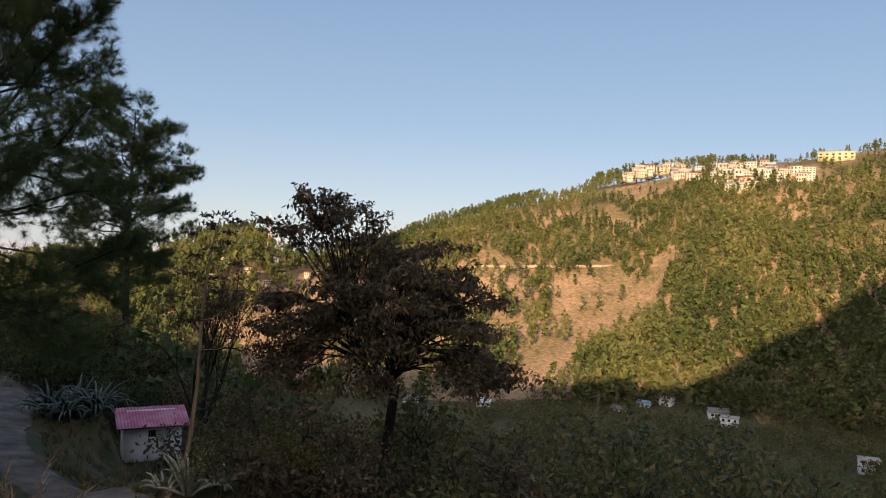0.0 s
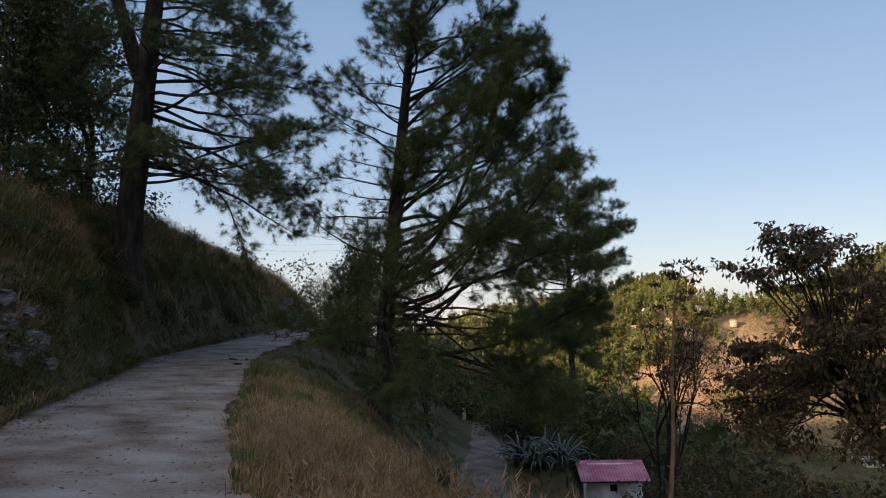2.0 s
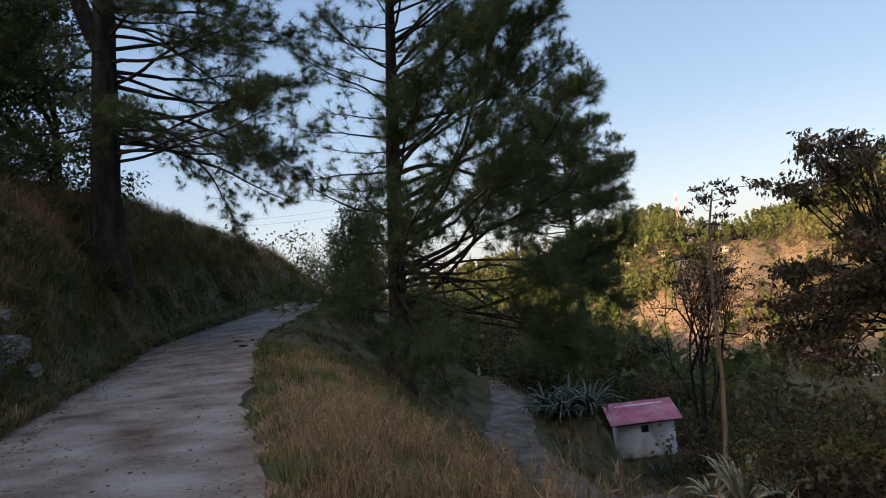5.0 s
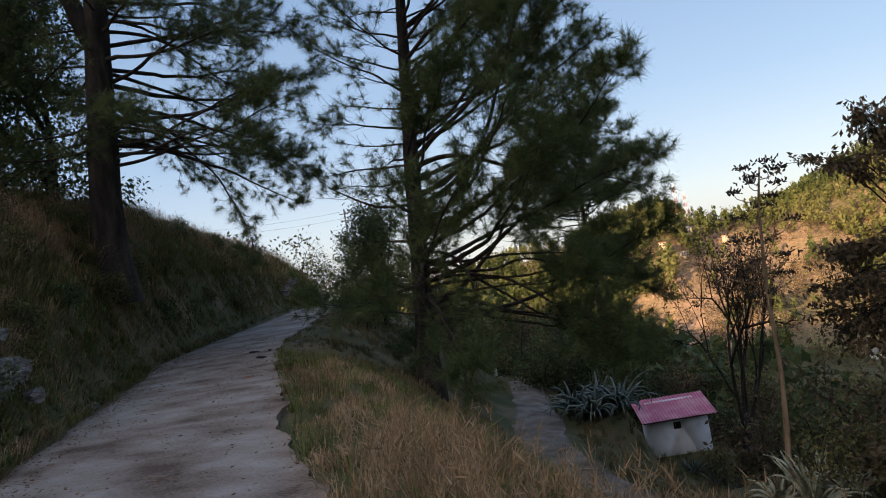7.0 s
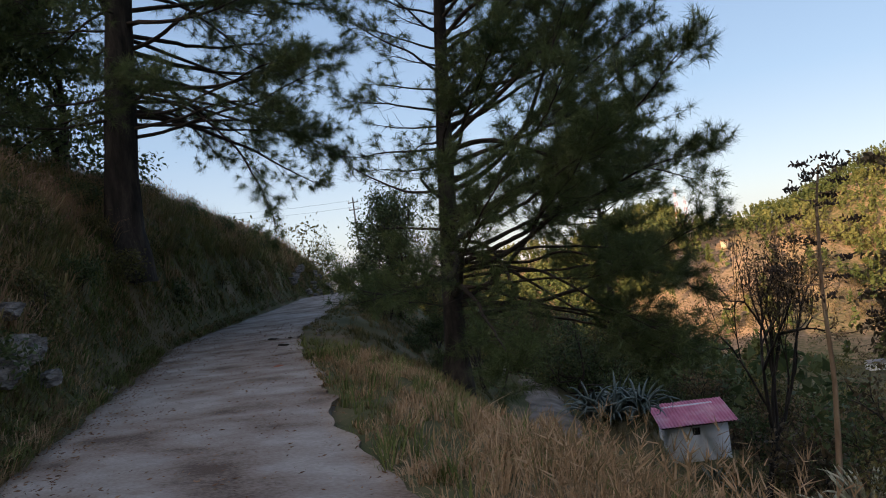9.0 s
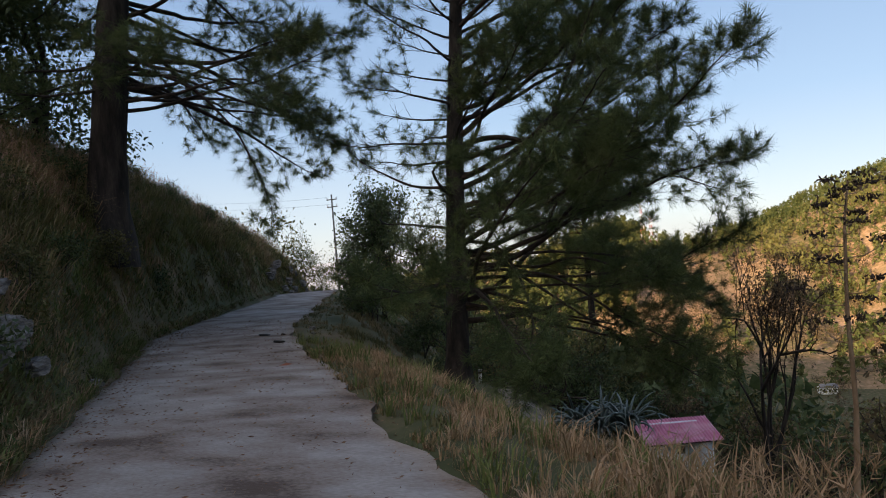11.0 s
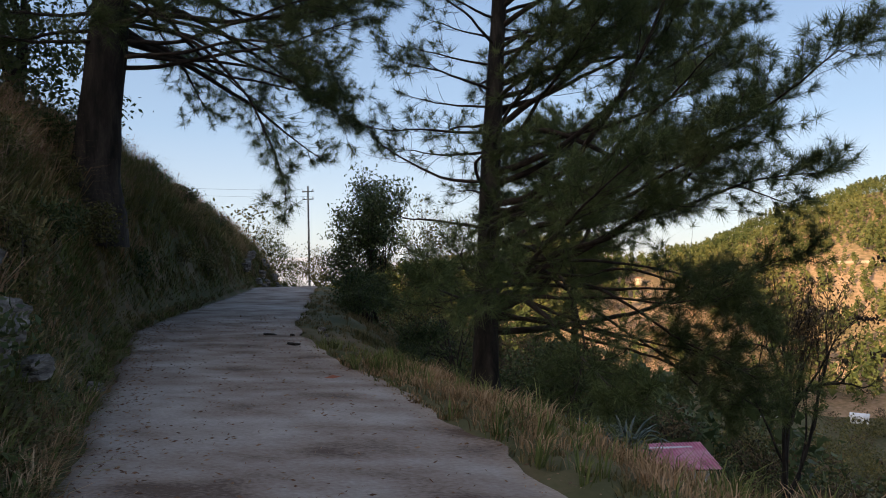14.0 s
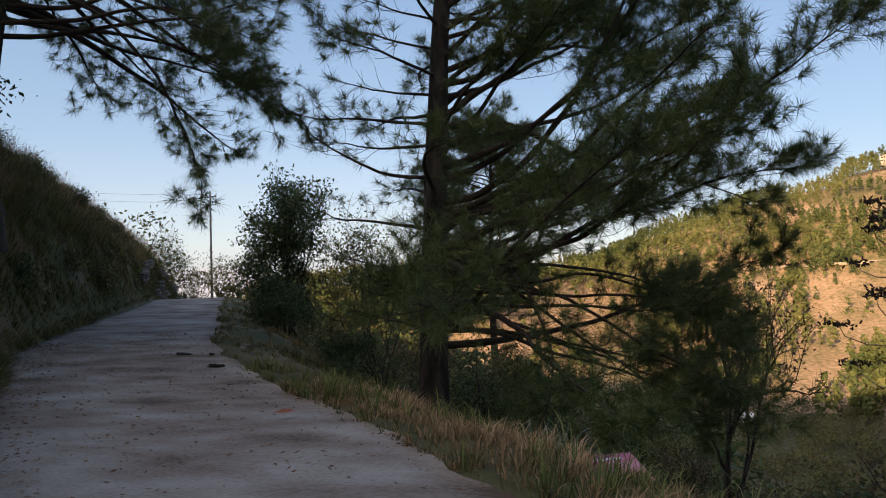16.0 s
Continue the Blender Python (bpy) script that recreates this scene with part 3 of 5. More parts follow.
def padded_tree(name, base, fork, pads, label, seed, material, leaves, size):
    """A spreading tree whose drooping leaves hang in flat, gapped layers; fork and pads in metres from the base."""
    rng = np.random.default_rng(seed)
    root = thing(name, label, "tree", pose(*base))
    g = Geo()
    g.tube(bend((0, 0, -0.3), (0.04, 0.05, 1), fork, 8, rng, 0.03), np.linspace(0.24, 0.17, 8), 10, 0.05)
    part("trunk", g.mesh("trunk", M["bark"]), root, "dark leaning trunk")
    tips, n = [], len(pads)
    mains = [np.array([math.cos(a) * 1.5, math.sin(a) * 1.5, fork + 2.0]) for a in (0.4, 2.2, 3.6, 5.2)]
    for m in mains:
        g = Geo()
        t = np.linspace(0, 1, 6)[:, None]
        crown = [0.04, 0.05, fork - 0.35]
        way = crown + (m - crown) * t + [0, 0, -0.35] * (4 * t * (1 - t)) + rng.normal(size=(6, 3)) * 0.04
        g.tube(way, np.linspace(0.13, 0.075, 6), 7, 0.05)
        for p in pads:
            if min(range(4), key=lambda q: np.linalg.norm(mains[q][:2] * 1.8 - p[:2])) != [id(q) for q in mains].index(id(m)):
                continue
            s0 = way[rng.integers(2, 6)]
            L = np.linalg.norm(p - s0)
            t7 = np.linspace(0, 1, 7)[:, None]
            b = s0 + (p - s0) * t7 + np.array([0, 0, 0.12 * L]) * (4 * t7 * (1 - t7)) + rng.normal(size=(7, 3)) * 0.05
            g.tube(b, np.linspace(0.042, 0.012, 7), 5)
            for q in range(9):
                e = p + rng.normal(size=3) * [0.45, 0.45, 0.12]
                k = b[rng.integers(4, 7)]
                g.tube([k, (k + e) / 2 + [0, 0, 0.07], e], [0.012, 0.009, 0.005], 3)
                tips.append(e)
                tips.append((k + 2 * e) / 3 + [0, 0, 0.04])
        part("limb", g.mesh("limb", M["bark"]), root)
    tips = np.array(tips)
    w = tips[rng.integers(0, len(tips), leaves)] + rng.normal(size=(leaves, 3)) * [0.13, 0.13, 0.06]
    part("crown", leaf_mesh("crown", w, size, M[material], rng, 1.1, 0.42), root, "drooping browning leaves in layers")
    return root


rp = np.random.default_rng(14)
bx, by, bz = -1.9, 26.4, gz(-1.9, 26.4)
q = norm(rp.normal(size=(150, 3)) * [1, 1, 0.9]) * rp.uniform(0.5, 1.0, (150, 1)) ** 0.6
pads = np.stack([0.1 + q[:, 0] * 4.6, -0.2 + q[:, 1] * 4.2, -2.9 - bz + np.abs(q[:, 2]) * 5.1 - 0.25 * np.abs(q[:, 0]) ** 2], 1)
pads = np.concatenate([pads, np.array([-2.2, -0.7, 2.55 - bz]) + rp.normal(size=(15, 3)) * [0.7, 0.5, 0.38]])
padded_tree("brown_tree", (bx, by, bz), -3.0 - bz, pads, "wide broad-leaved tree with browning leaves on the slope", 4, "brown_leaf", 27000, 0.2)
broadleaf("half_bare_tree", (-10.6, 32.0, gz(-10.6, 32.0)), 1.5 - gz(-10.6, 32.0), 0.8, 0.27, "half-bare forked tree with few dry leaves beside the hut", 6, 3200, 0.13, "brown_leaf", 2, 0.3, 6, bushy=0.4, cluster=0.16, half=3.0, bark="bark")
broadleaf("roadside_tree", (-25.4, 32.8, gz(-25.4, 32.8)), 5.3 - gz(-25.4, 32.8), 1.0, 0.15, "dark small-leaved tree with several leaning stems by the road", 9, 13000, 0.14, "green_leaf", 3, 0.3, 6, bushy=0.5, cluster=0.2, half=2.1)
broadleaf("roadside_tree", (-22.0, 33.5, gz(-22.0, 33.5)), 3.9 - gz(-22.0, 33.5), 1.0, 0.12, "sparse olive-leaved tree tangled behind the pine", 10, 4200, 0.13, "olive_leaf", 3, 0.3, 6, bushy=0.5, cluster=0.22, half=2.6)
broadleaf("bank_tree", (-29.8, 19.4, gz(-29.8, 19.4)), 9.5, 1.0, 0.2, "dark dense evergreen tree on top of the bank", 12, 22000, 0.19, "green_leaf", 2, 0.2, 6, bushy=0.5, cluster=0.5, half=3.3, dome=(2.7, -0.2, 9.5, 170))
broadleaf("bank_tree", (-28.4, 15.8, gz(-28.4, 15.8)), 10.5, 1.0, 0.2, "dark dense evergreen tree behind the bank's edge", 13, 18000, 0.19, "green_leaf", 2, 0.2, 6, bushy=0.5, cluster=0.5, half=3.2, dome=(2.6, -0.2, 10.5, 170))
broadleaf("crest_tree", (-46.3, 54.4, gz(-46.3, 54.4)), 4.4 - gz(-46.3, 54.4), 1.0, 0.12, "small open-crowned tree where the road tops out", 14, 9000, 0.12, "green_leaf", 2, 0.28, 6, bushy=0.6, cluster=0.3, half=2.6)
broadleaf("crest_tree", (-41.6, 56.4, gz(-41.6, 56.4)), 3.2 - gz(-41.6, 56.4), 1.0, 0.08, "thin bushy young tree beside the road's crest", 15, 4200, 0.16, "olive_leaf", 3, 0.3, 5, bushy=0.5, cluster=0.26, half=2.6)

# undergrowth: a few shrubs, repeated over the slopes
SHRUBS = [
    broadleaf("shrub", (-24.2, 29.4, gz(-24.2, 29.4)), 2.3, 1.1, 0.04, "dark evergreen shrub beside the road", 20, 2600, 0.115, "green_leaf", 4, 0.3, 4, "undergrowth", cluster=0.16, half=1.1, bushy=0.6),
    broadleaf("shrub", (-1.5, 16.5, gz(-1.5, 16.5)), 2.4, 1.1, 0.04, "dusty green shrub on the steep slope", 21, 2800, 0.11, "olive_leaf", 4, 0.3, 4, "undergrowth", cluster=0.2, half=1.6, bushy=0.6),
    broadleaf("small_tree", (4.0, 27.0, gz(4.0, 27.0)), 4.4, 1.1, 0.07, "bushy green tree on the steep slope", 22, 3400, 0.135, "green_leaf", 2, 0.25, 4, "undergrowth", cluster=0.26, half=2.2, bushy=0.6),
    broadleaf("small_tree", (9.0, 30.0, gz(9.0, 30.0)), 4.8, 1.1, 0.07, "bushy tree with yellowing leaves on the slope", 23, 3200, 0.14, "olive_leaf", 2, 0.25, 4, "undergrowth", cluster=0.26, half=2.4, bushy=0.6),
    broadleaf("small_tree", (1.0, 33.0, gz(1.0, 33.0)), 4.5, 1.0, 0.07, "bushy tree with brown autumn leaves on the slope", 24, 3200, 0.135, "brown_leaf", 2, 0.25, 4, "undergrowth", cluster=0.26, half=2.3, bushy=0.6),
]
rs = np.random.default_rng(31)


def again(src, x, y, size):
    ob = copy_thing(src, pose(x, y, gz(x, y) - 0.05, rs.uniform(-5, 5), rs.uniform(-5, 5), rs.uniform(0, 360)))
    ob.scale = (size * rs.uniform(0.9, 1.2), size * rs.uniform(0.9, 1.2), size)
    return ob


KEEP = [(-22.4, 54.6, 2.0), (-14.5, 38.5, 4.6), (-16.9, 34.9, 2.6), (-7.0, 21.8, 2.6), (-16.7, 21.6, 1.5)]
placed = 0
while placed < 105:
    s, ur = rs.uniform(-22, 60), 11.6 + 58 * rs.random() ** 1.6
    x, y = (float(q[0]) for q in at_su(np.array([s]), np.array([ur + 1.8])))
    d = math.hypot(x, y)
    if y < 4 or math.degrees(math.atan2(x, y)) > 42 or any(math.hypot(x - a, y - b) < r for a, b, r in KEEP):
        continue
    # the view down the line to the hut stays open
    if -20 < x < -6 and 14 < y < 37 and ur < 17:
        continue
    src = SHRUBS[1] if d < 17 else SHRUBS[rs.choice([1, 2, 2, 3, 4])]
    again(src, x, y, rs.uniform(0.7, 1.15) * (1.0 if d < 30 else 1.25))
    placed += 1
for x, y, k, sz in ((-23.2, 27.6, 0, 0.75), (-25.4, 31.6, 0, 1.1), (-22.6, 30.6, 0, 0.9), (-20.6, 26.2, 0, 0.45), (-14.8, 22.6, 0, 0.4), (-18.2, 23.4, 0, 0.5), (-25.6, 39.0, 1, 0.6),
                    (-18.0, 42.5, 2, 1.1), (-11.5, 42.5, 2, 1.15), (-8.0, 38.0, 2, 1.1), (-7.2, 33.0, 4, 1.0), (-5.0, 30.0, 4, 1.0), (-12.8, 44.0, 3, 1.2), (-28.0, 44.0, 3, 0.9), (-9.3, 27.2, 1, 0.7), (-4.6, 26.5, 4, 0.8),
                    (-21.0, 45.0, 3, 1.2), (-15.5, 45.5, 4, 1.2), (-25.5, 48.0, 4, 1.2), (-31.5, 47.5, 3, 0.8), (-27.2, 20.2, 0, 0.35), (-36.5, 36.5, 1, 0.4), (-50.9, 51.7, 3, 2.4), (-12.0, 36.3, 1, 0.85)):
    again(SHRUBS[k], x, y, sz)

# taller trees whose crowns show over the edge of the slope
for az, r, el, k in ((13.5, 30, -12.5, 3), (17, 32, -12, 2), (20.5, 30, -12.3, 3), (24, 28, -12.8, 2), (27.5, 30, -13, 2), (10, 26, -14.5, 2), (7, 24, -15.5, 2), (3, 22, -16.5, 1), (0, 20, -17.5, 2), (-3, 20, -17, 1),
                     (29.5, 24, -14.5, 3), (22, 22, -15.5, 4), (15, 22, -16.5, 2), (32, 34, -11, 2), (-6, 26, -14, 4), (5, 34, -12.5, 4), (-9, 25, -15, 2), (12, 38, -11.8, 4), (19, 40, -11.5, 2), (35, 30, -12, 3),
                     (8, 40, -12.6, 2), (15, 42, -12.2, 3), (22, 41, -12.0, 4), (26, 38, -12.4, 2), (30, 40, -12, 2), (2, 36, -12.8, 4), (-2, 33, -13, 2), (5, 28, -14.5, 3), (18, 26, -14.2, 4), (25, 24, -15, 3), (11, 30, -13.6, 2), (-5, 31, -12, 4), (-8, 36, -10.5, 2), (-12, 27.5, -9.5, 4), (-9.5, 23.5, -10.5, 4), (-13, 23.0, -12.5, 1), (-6.5, 22, -13.5, 4)):
    x, y = r * math.sin(radians(az)), r * math.cos(radians(az))
    again(SHRUBS[k], x, y, (1.55 + r * math.tan(radians(el)) - gz(x, y)) / (2.4 if k == 1 else 4.6))

# brush round the foot of the brown tree
for x, y, k, top in ((-3.5, 24.6, 4, -4.6), (0.2, 24.8, 2, -4.4), (-1.6, 23.6, 2, -5.0), (2.0, 25.6, 4, -4.2), (-4.8, 27.2, 2, -4.0), (3.6, 27.5, 2, -4.4), (-6.0, 25.2, 4, -4.8), (1.0, 28.5, 3, -4.2), (5.6, 26.4, 3, -5.0), (7.6, 27.6, 2, -5.2)):
    again(SHRUBS[k], x, y, (top - gz(x, y)) / 4.6)

# ---- far woods ----


def hit_ground(az, el, r0=60.0):
    """Where the line of sight at that bearing and height from the first eye meets the ground."""
    r = np.arange(r0, 1400, 2.0)
    x, y = r * math.sin(radians(az)), r * math.cos(radians(az))
    under = ground_z(x, y) > 1.55 + r * math.tan(radians(el))
    k = int(np.argmax(under))
    return float(x[k]), float(y[k]), gz(x[k], y[k])


def clump_trees(name, x, y, h, w, tris, material, label, rng, cone=True):
    """Many small far trees as ragged leaf clumps."""
    n = len(x)
    z = ground_z(x, y)
    t = rng.random((n, tris)) ** 0.8
    rad = (w[:, None] * ((1 - t) ** 0.75 if cone else np.sqrt(np.clip(1 - (2 * t - 1) ** 2, 0, 1)))) * np.sqrt(rng.random((n, tris)))
    a = rng.uniform(0, 2 * np.pi, (n, tris))
    base = 0.12 if cone else 0.1
    c = np.stack([x[:, None] + rad * np.cos(a), y[:, None] + rad * np.sin(a), z[:, None] + h[:, None] * (base + (1 - base) * t)], -1)
    size = (h[:, None, None] * (0.145 if cone else 0.11) + 0.05) * rng.uniform(0.6, 1.3, (n, tris, 1)) * (40 / tris) ** 0.33
    p = np.stack([c + norm(rng.normal(size=c.shape)) * size for _ in range(3)], 2).reshape(-1, 3)
    me = raw_mesh(name, p, np.arange(len(p)).reshape(-1, 3), material)
    return tagged(new(name, me), label, "trees", kind="stuff")


def scatter(n, az0, az1, r0, r1, keep, rng):
    az = np.radians(rng.uniform(az0, az1, n * 4))
    r = np.sqrt(rng.uniform(r0 ** 2, r1 ** 2, n * 4))
    x, y = r * np.sin(az), r * np.cos(az)
    m = rng.random(n * 4) < keep(x, y, r, np.degrees(az))
    return x[m][:n], y[m][:n]


rf = np.random.default_rng(77)


def open_hill(r, az, k):
    """Bare reddish slopes: a band climbing to the right, and patches left of it."""
    band = np.exp(-((az - 7.0 - (r - 470) * 0.05) / np.interp(r, [440, 520, 640], [3.6, 2.6, 2.0])) ** 2) * (r < 670)
    return np.clip(1.3 * band + np.exp(-((az - 4.5) / 3.2) ** 2) * (r > 490) * (r < 700) * np.clip(0.6 + k, 0, 1), 0, 1)


def wooded(x, y, r, az):
    k = fbm(x / 70, y / 70, 4, 61)
    d = smooth(-0.25, 0.25, k + 0.33)
    bare = open_hill(r, az, k)
    band = 7.0 + (r - 470) * 0.05
    d = np.where(az > band + 1.5, np.maximum(d, 0.9), d)
    bare2 = np.exp(-((az + 10) / 9) ** 2) * 0.2
    ridge = np.interp(az, AZ, RIDGE)
    town = ((az > 13) & (az < 26.2) & (r > ridge * 0.86) & (r < ridge * 0.985)) * (0.35 + 0.65 * (np.abs(az - 18.8) > 0.5))
    d = d * (1 - 0.9 * town)
    return np.clip(d * (1 - 0.97 * bare) * (1 - bare2), 0.015, 1) * smooth(420, 440, r)


x, y = scatter(15500, -42, 40, 425, 1010, wooded, rf)
h = rf.uniform(7, 13, len(x)) * np.interp(np.hypot(x, y), [450, 620, 850], [1.35, 1.1, 0.8])
clump_trees("far_pines", x, y, h, h * rf.uniform(0.22, 0.30, len(x)), 36, M["far_pine"], "dense pine forest over the sunlit hillside across the valley", rf)
x, y = scatter(5200, -42, 40, 420, 1000, lambda x, y, r, az: 0.5 * (1 - 0.3 * open_hill(r, az, fbm(x / 70, y / 70, 4, 61))), rf)
h = rf.uniform(1.8, 5.5, len(x))
clump_trees("far_scrub", x, y, h, h * 0.6, 26, M["olive_leaf"], "scattered dry bushes on the far hillside", rf, False)
x, y = scatter(2700, -40, 42, 75, 440, lambda x, y, r, az: smooth(-0.3, 0.3, fbm(x / 30, y / 30, 3, 71) + 0.2), rf)
h = rf.uniform(4, 9, len(x))
clump_trees("valley_trees", x, y, h, h * 0.6, 110, M["olive_leaf"], "mixed dark trees down in the shaded valley", rf, False)
x, y = scatter(900, -40, 42, 75, 440, lambda x, y, r, az: 0.6 + 0 * x, rf)
h = rf.uniform(3, 7, len(x))
clump_trees("valley_brush", x, y, h, h * 0.5, 110, M["brown_leaf"], "brown autumn trees and brush in the valley", rf, False)


x, y = scatter(3000, -36, 2, 300, 700, lambda x, y, r, az: smooth(-0.5, 0.3, fbm(x / 45, y / 45, 3, 83)), rf)
h = rf.uniform(2.5, 7.5, len(x))
clump_trees("hillside_brush", x, y, h, h * 0.55, 44, M["brown_leaf"], "brown and olive scrub over the lit slope beyond the trees", rf, False)
x, y = scatter(800, -32, 42, 42, 130, lambda x, y, r, az: np.where((x < -4) & (y < 46), 0, 0.7), rf)
h = rf.uniform(3.5, 7.5, len(x))
clump_trees("slope_trees", x, y, h, h * 0.5, 230, M["green_leaf"], "dark trees crowding the steep slope below", rf, False)


def poplar(at, h, label):
    rng = np.random.default_rng(int(h * 100))
    root = thing("poplar", label, "tree", pose(*at), "bare poplars")
    g = Geo()
    g.tube([(0, 0, -0.3), (0.1, 0, h * 0.5), (0, 0.1, h)], [0.22, 0.14, 0.03], 6)
    for k in range(110):
        z = h * rng.uniform(0.12, 0.85)
        a = rng.uniform(0, 6.28)
        L = h * 0.2 * rng.uniform(0.5, 1)
        g.tube([(0, 0, z), (math.cos(a) * L * 0.28, math.sin(a) * L * 0.28, z + L * 0.5), (math.cos(a) * L * 0.4, math.sin(a) * L * 0.4, z + L * 1.1)], [0.07, 0.05, 0.02], 3)
    part("trunk", g.mesh("trunk", M["poplar"]), root)
    return root


for az, el, hh in ((7.2, -10.9, 16), (10.6, -10.6, 14), (11.4, -10.5, 15), (17.4, -9.8, 20), (13.2, -11.2, 14), (23.9, -9.6, 19), (24.4, -9.8, 17), (26.6, -9.0, 14), (11.9, -11.8, 15), (22.3, -9.6, 15), (15.0, -10.5, 14), (28.0, -7.0, 15)):
    poplar(hit_ground(az, el, 250), hh, "slim bare poplar standing in the valley")

# ---- houses ----


def house(name, at, turn, w, d, h, floors, wall, roof, label, group, gable=0.0, cols=4):
    root = thing(name, label, "house", pose(*at, 0, 0, turn), group)
    g = Geo()
    g.box(-w / 2, -d / 2, -3.0, w / 2, d / 2, h)
    part("wall", g.mesh("wall", M[wall], False), root)
    g = Geo()
    if gable:
        o = 0.5
        y0, y1, x0, x1 = -d / 2 - o, d / 2 + o, -w / 2 - o, w / 2 + o
        v = [(x0, y0, h), (x1, y0, h), (x1, 0, h + gable), (x0, 0, h + gable), (x0, y1, h), (x1, y1, h)]
        v += [(a, b, c - 0.15) for a, b, c in v]
        g.add(v, [(0, 1, 2, 3), (3, 2, 5, 4), (7, 6, 9, 8), (8, 9, 10, 11), (0, 6, 7, 1), (4, 5, 11, 10), (0, 3, 9, 6), (3, 4, 10, 9), (1, 7, 8, 2), (2, 8, 11, 5)])
    else:
        g.box(-w / 2 - 0.4, -d / 2 - 0.4, h, w / 2 + 0.4, d / 2 + 0.4, h + 0.35)
    part("roof", g.mesh("roof", M[roof], False), root)
    g = Geo()
    ww, wh = w / cols * 0.42, h / floors * 0.45
    g.box(-ww / 2, -0.04, -wh / 2, ww / 2, 0.04, wh / 2)
    win = g.mesh("window", M["dark"], False)
    for f in range(floors):
        for c in range(cols):
            part("window", win, root, "", pose((c + 0.5) / cols * w - w / 2, -d / 2 - 0.02, (f + 0.52) * h / floors))
    return root


rt = np.random.default_rng(5)
for az, el, n, sp in ((15.8, 6.0, 26, (2.5, 0.45)), (22.6, 6.0, 40, (3.1, 0.5)), (20.6, 5.2, 14, (1.2, 0.5))):
    for k in range(n):
        a, e = az + rt.uniform(-1, 1) * sp[0], el + rt.uniform(-1, 1) * sp[1]
        top = float(np.interp(a, AZ, EL))
        x, y, z = hit_ground(a, min(e, top - 0.25), 700)
        w, hgt = rt.uniform(8, 16), rt.uniform(4.5, 8.5)
        house("town_house", (x, y, z), -a + rt.uniform(-25, 25), w, rt.uniform(5, 8), hgt, int(rt.integers(2, 4)), ["town_wall", "cream_wall", "town_wall"][rt.integers(0, 3)], ["town_wall", "cream_wall", "metal", "rust"][rt.choice([0, 0, 1, 2, 2, 3])],
              "pale multi-storey hill town house high on the ridge", "hill town", float(rt.choice([0, 0, 2.0])), int(rt.integers(3, 6)))
x, y, z = hit_ground(27.0, 7.0, 700)
house("town_hall", (x, y, z), -27, 36, 12, 6.5, 2, "yellow_wall", "yellow_wall", "long pale yellow building on the ridge", "hill town", 2.5, 6)
for az, el in ((-15.2, -0.4), (-14.6, -1.0), (-13.6, -1.2), (-11.9, -0.9), (-12.3, -1.6), (-15.8, -1.8), (-14.2, -2.2), (-10.0, -2.4), (-16.8, -2.8), (-13.0, -3.2)):
    x, y, z = hit_ground(az, min(el, float(np.interp(az, AZ, EL)) - 0.3), 300)
    house("hillside_house", (x, y, z), -az + rt.uniform(-30, 30), rt.uniform(5, 8), 5, rt.uniform(2.8, 4.2), 2, "cream_wall", ["rust", "metal", "town_wall"][rt.integers(0, 3)], "small pale house on the sunlit slope", "slope houses", float(rt.choice([0, 1.6])), 3)
for az, el, w, hh, gb, rf_, r0, lab in ((13.4, -11.4, 9, 3, 2.0, "metal", 250, "low valley house with a grey tin roof"), (15.2, -10.8, 8, 3, 1.2, "blue_tin", 250, "low valley house with a blue tin roof"), (16.6, -10.5, 10, 5, 1.8, "white_paint", 250, "white two-storey valley house"),
                                        (20.2, -11.0, 12, 3.4, 2.0, "metal", 250, "long pale house with a tin roof in the valley"), (21.0, -11.6, 10, 6, 0, "town_wall", 250, "tall white house in the shaded valley"), (29.6, -13.3, 9, 7, 0, "town_wall", 90, "white two-storey house among the trees below"),
                                        (14.6, -15.6, 11, 4, 1.6, "metal", 70, "pale house half hidden by trees below"), (17.5, -15.0, 9, 4, 1.4, "metal", 70, "pale tin-roofed house behind the trees below"), (-2.0, -11.5, 9, 4, 1.5, "metal", 200, "pale house far below in the valley"), (3.5, -11.5, 9, 4, 1.5, "white_paint", 200, "white house at the bottom of the valley")):
    x, y, z = hit_ground(az, el, r0)
    house("valley_house", (x, y, z), -az + rt.uniform(-25, 25), w * 0.85, 6, hh * 0.85, 1 if hh < 5 else 2, "white_paint", rf_, lab, "valley houses", gb, 3)

# the road cut across the far hillside
g = Geo()
pts = [hit_ground(a, e, 430) for a, e in zip(np.linspace(1.5, 19.5, 60), np.linspace(-1.3, -0.5, 60))]
pts = np.array(pts)
for _ in range(3):
    pts[1:-1] = (pts[:-2] + 2 * pts[1:-1] + pts[2:]) / 4
out = norm(np.stack([pts[:, 0], pts[:, 1], 0 * pts[:, 0]], 1))
g.add(np.concatenate([pts - out * 3 + [0, 0, 1.2], pts - out * 3 - [0, 0, 1.0], pts + out * 3 + [0, 0, 1.2]]), [q for k in range(59) for q in ((k, k + 1, 61 + k, 60 + k), (120 + k, 121 + k, k + 1, k))])
tagged(new("hill_road", g.mesh("hill_road", M["earth_cut"], False)), "pale road cut with a low wall on the far hillside", "road", kind="structure")


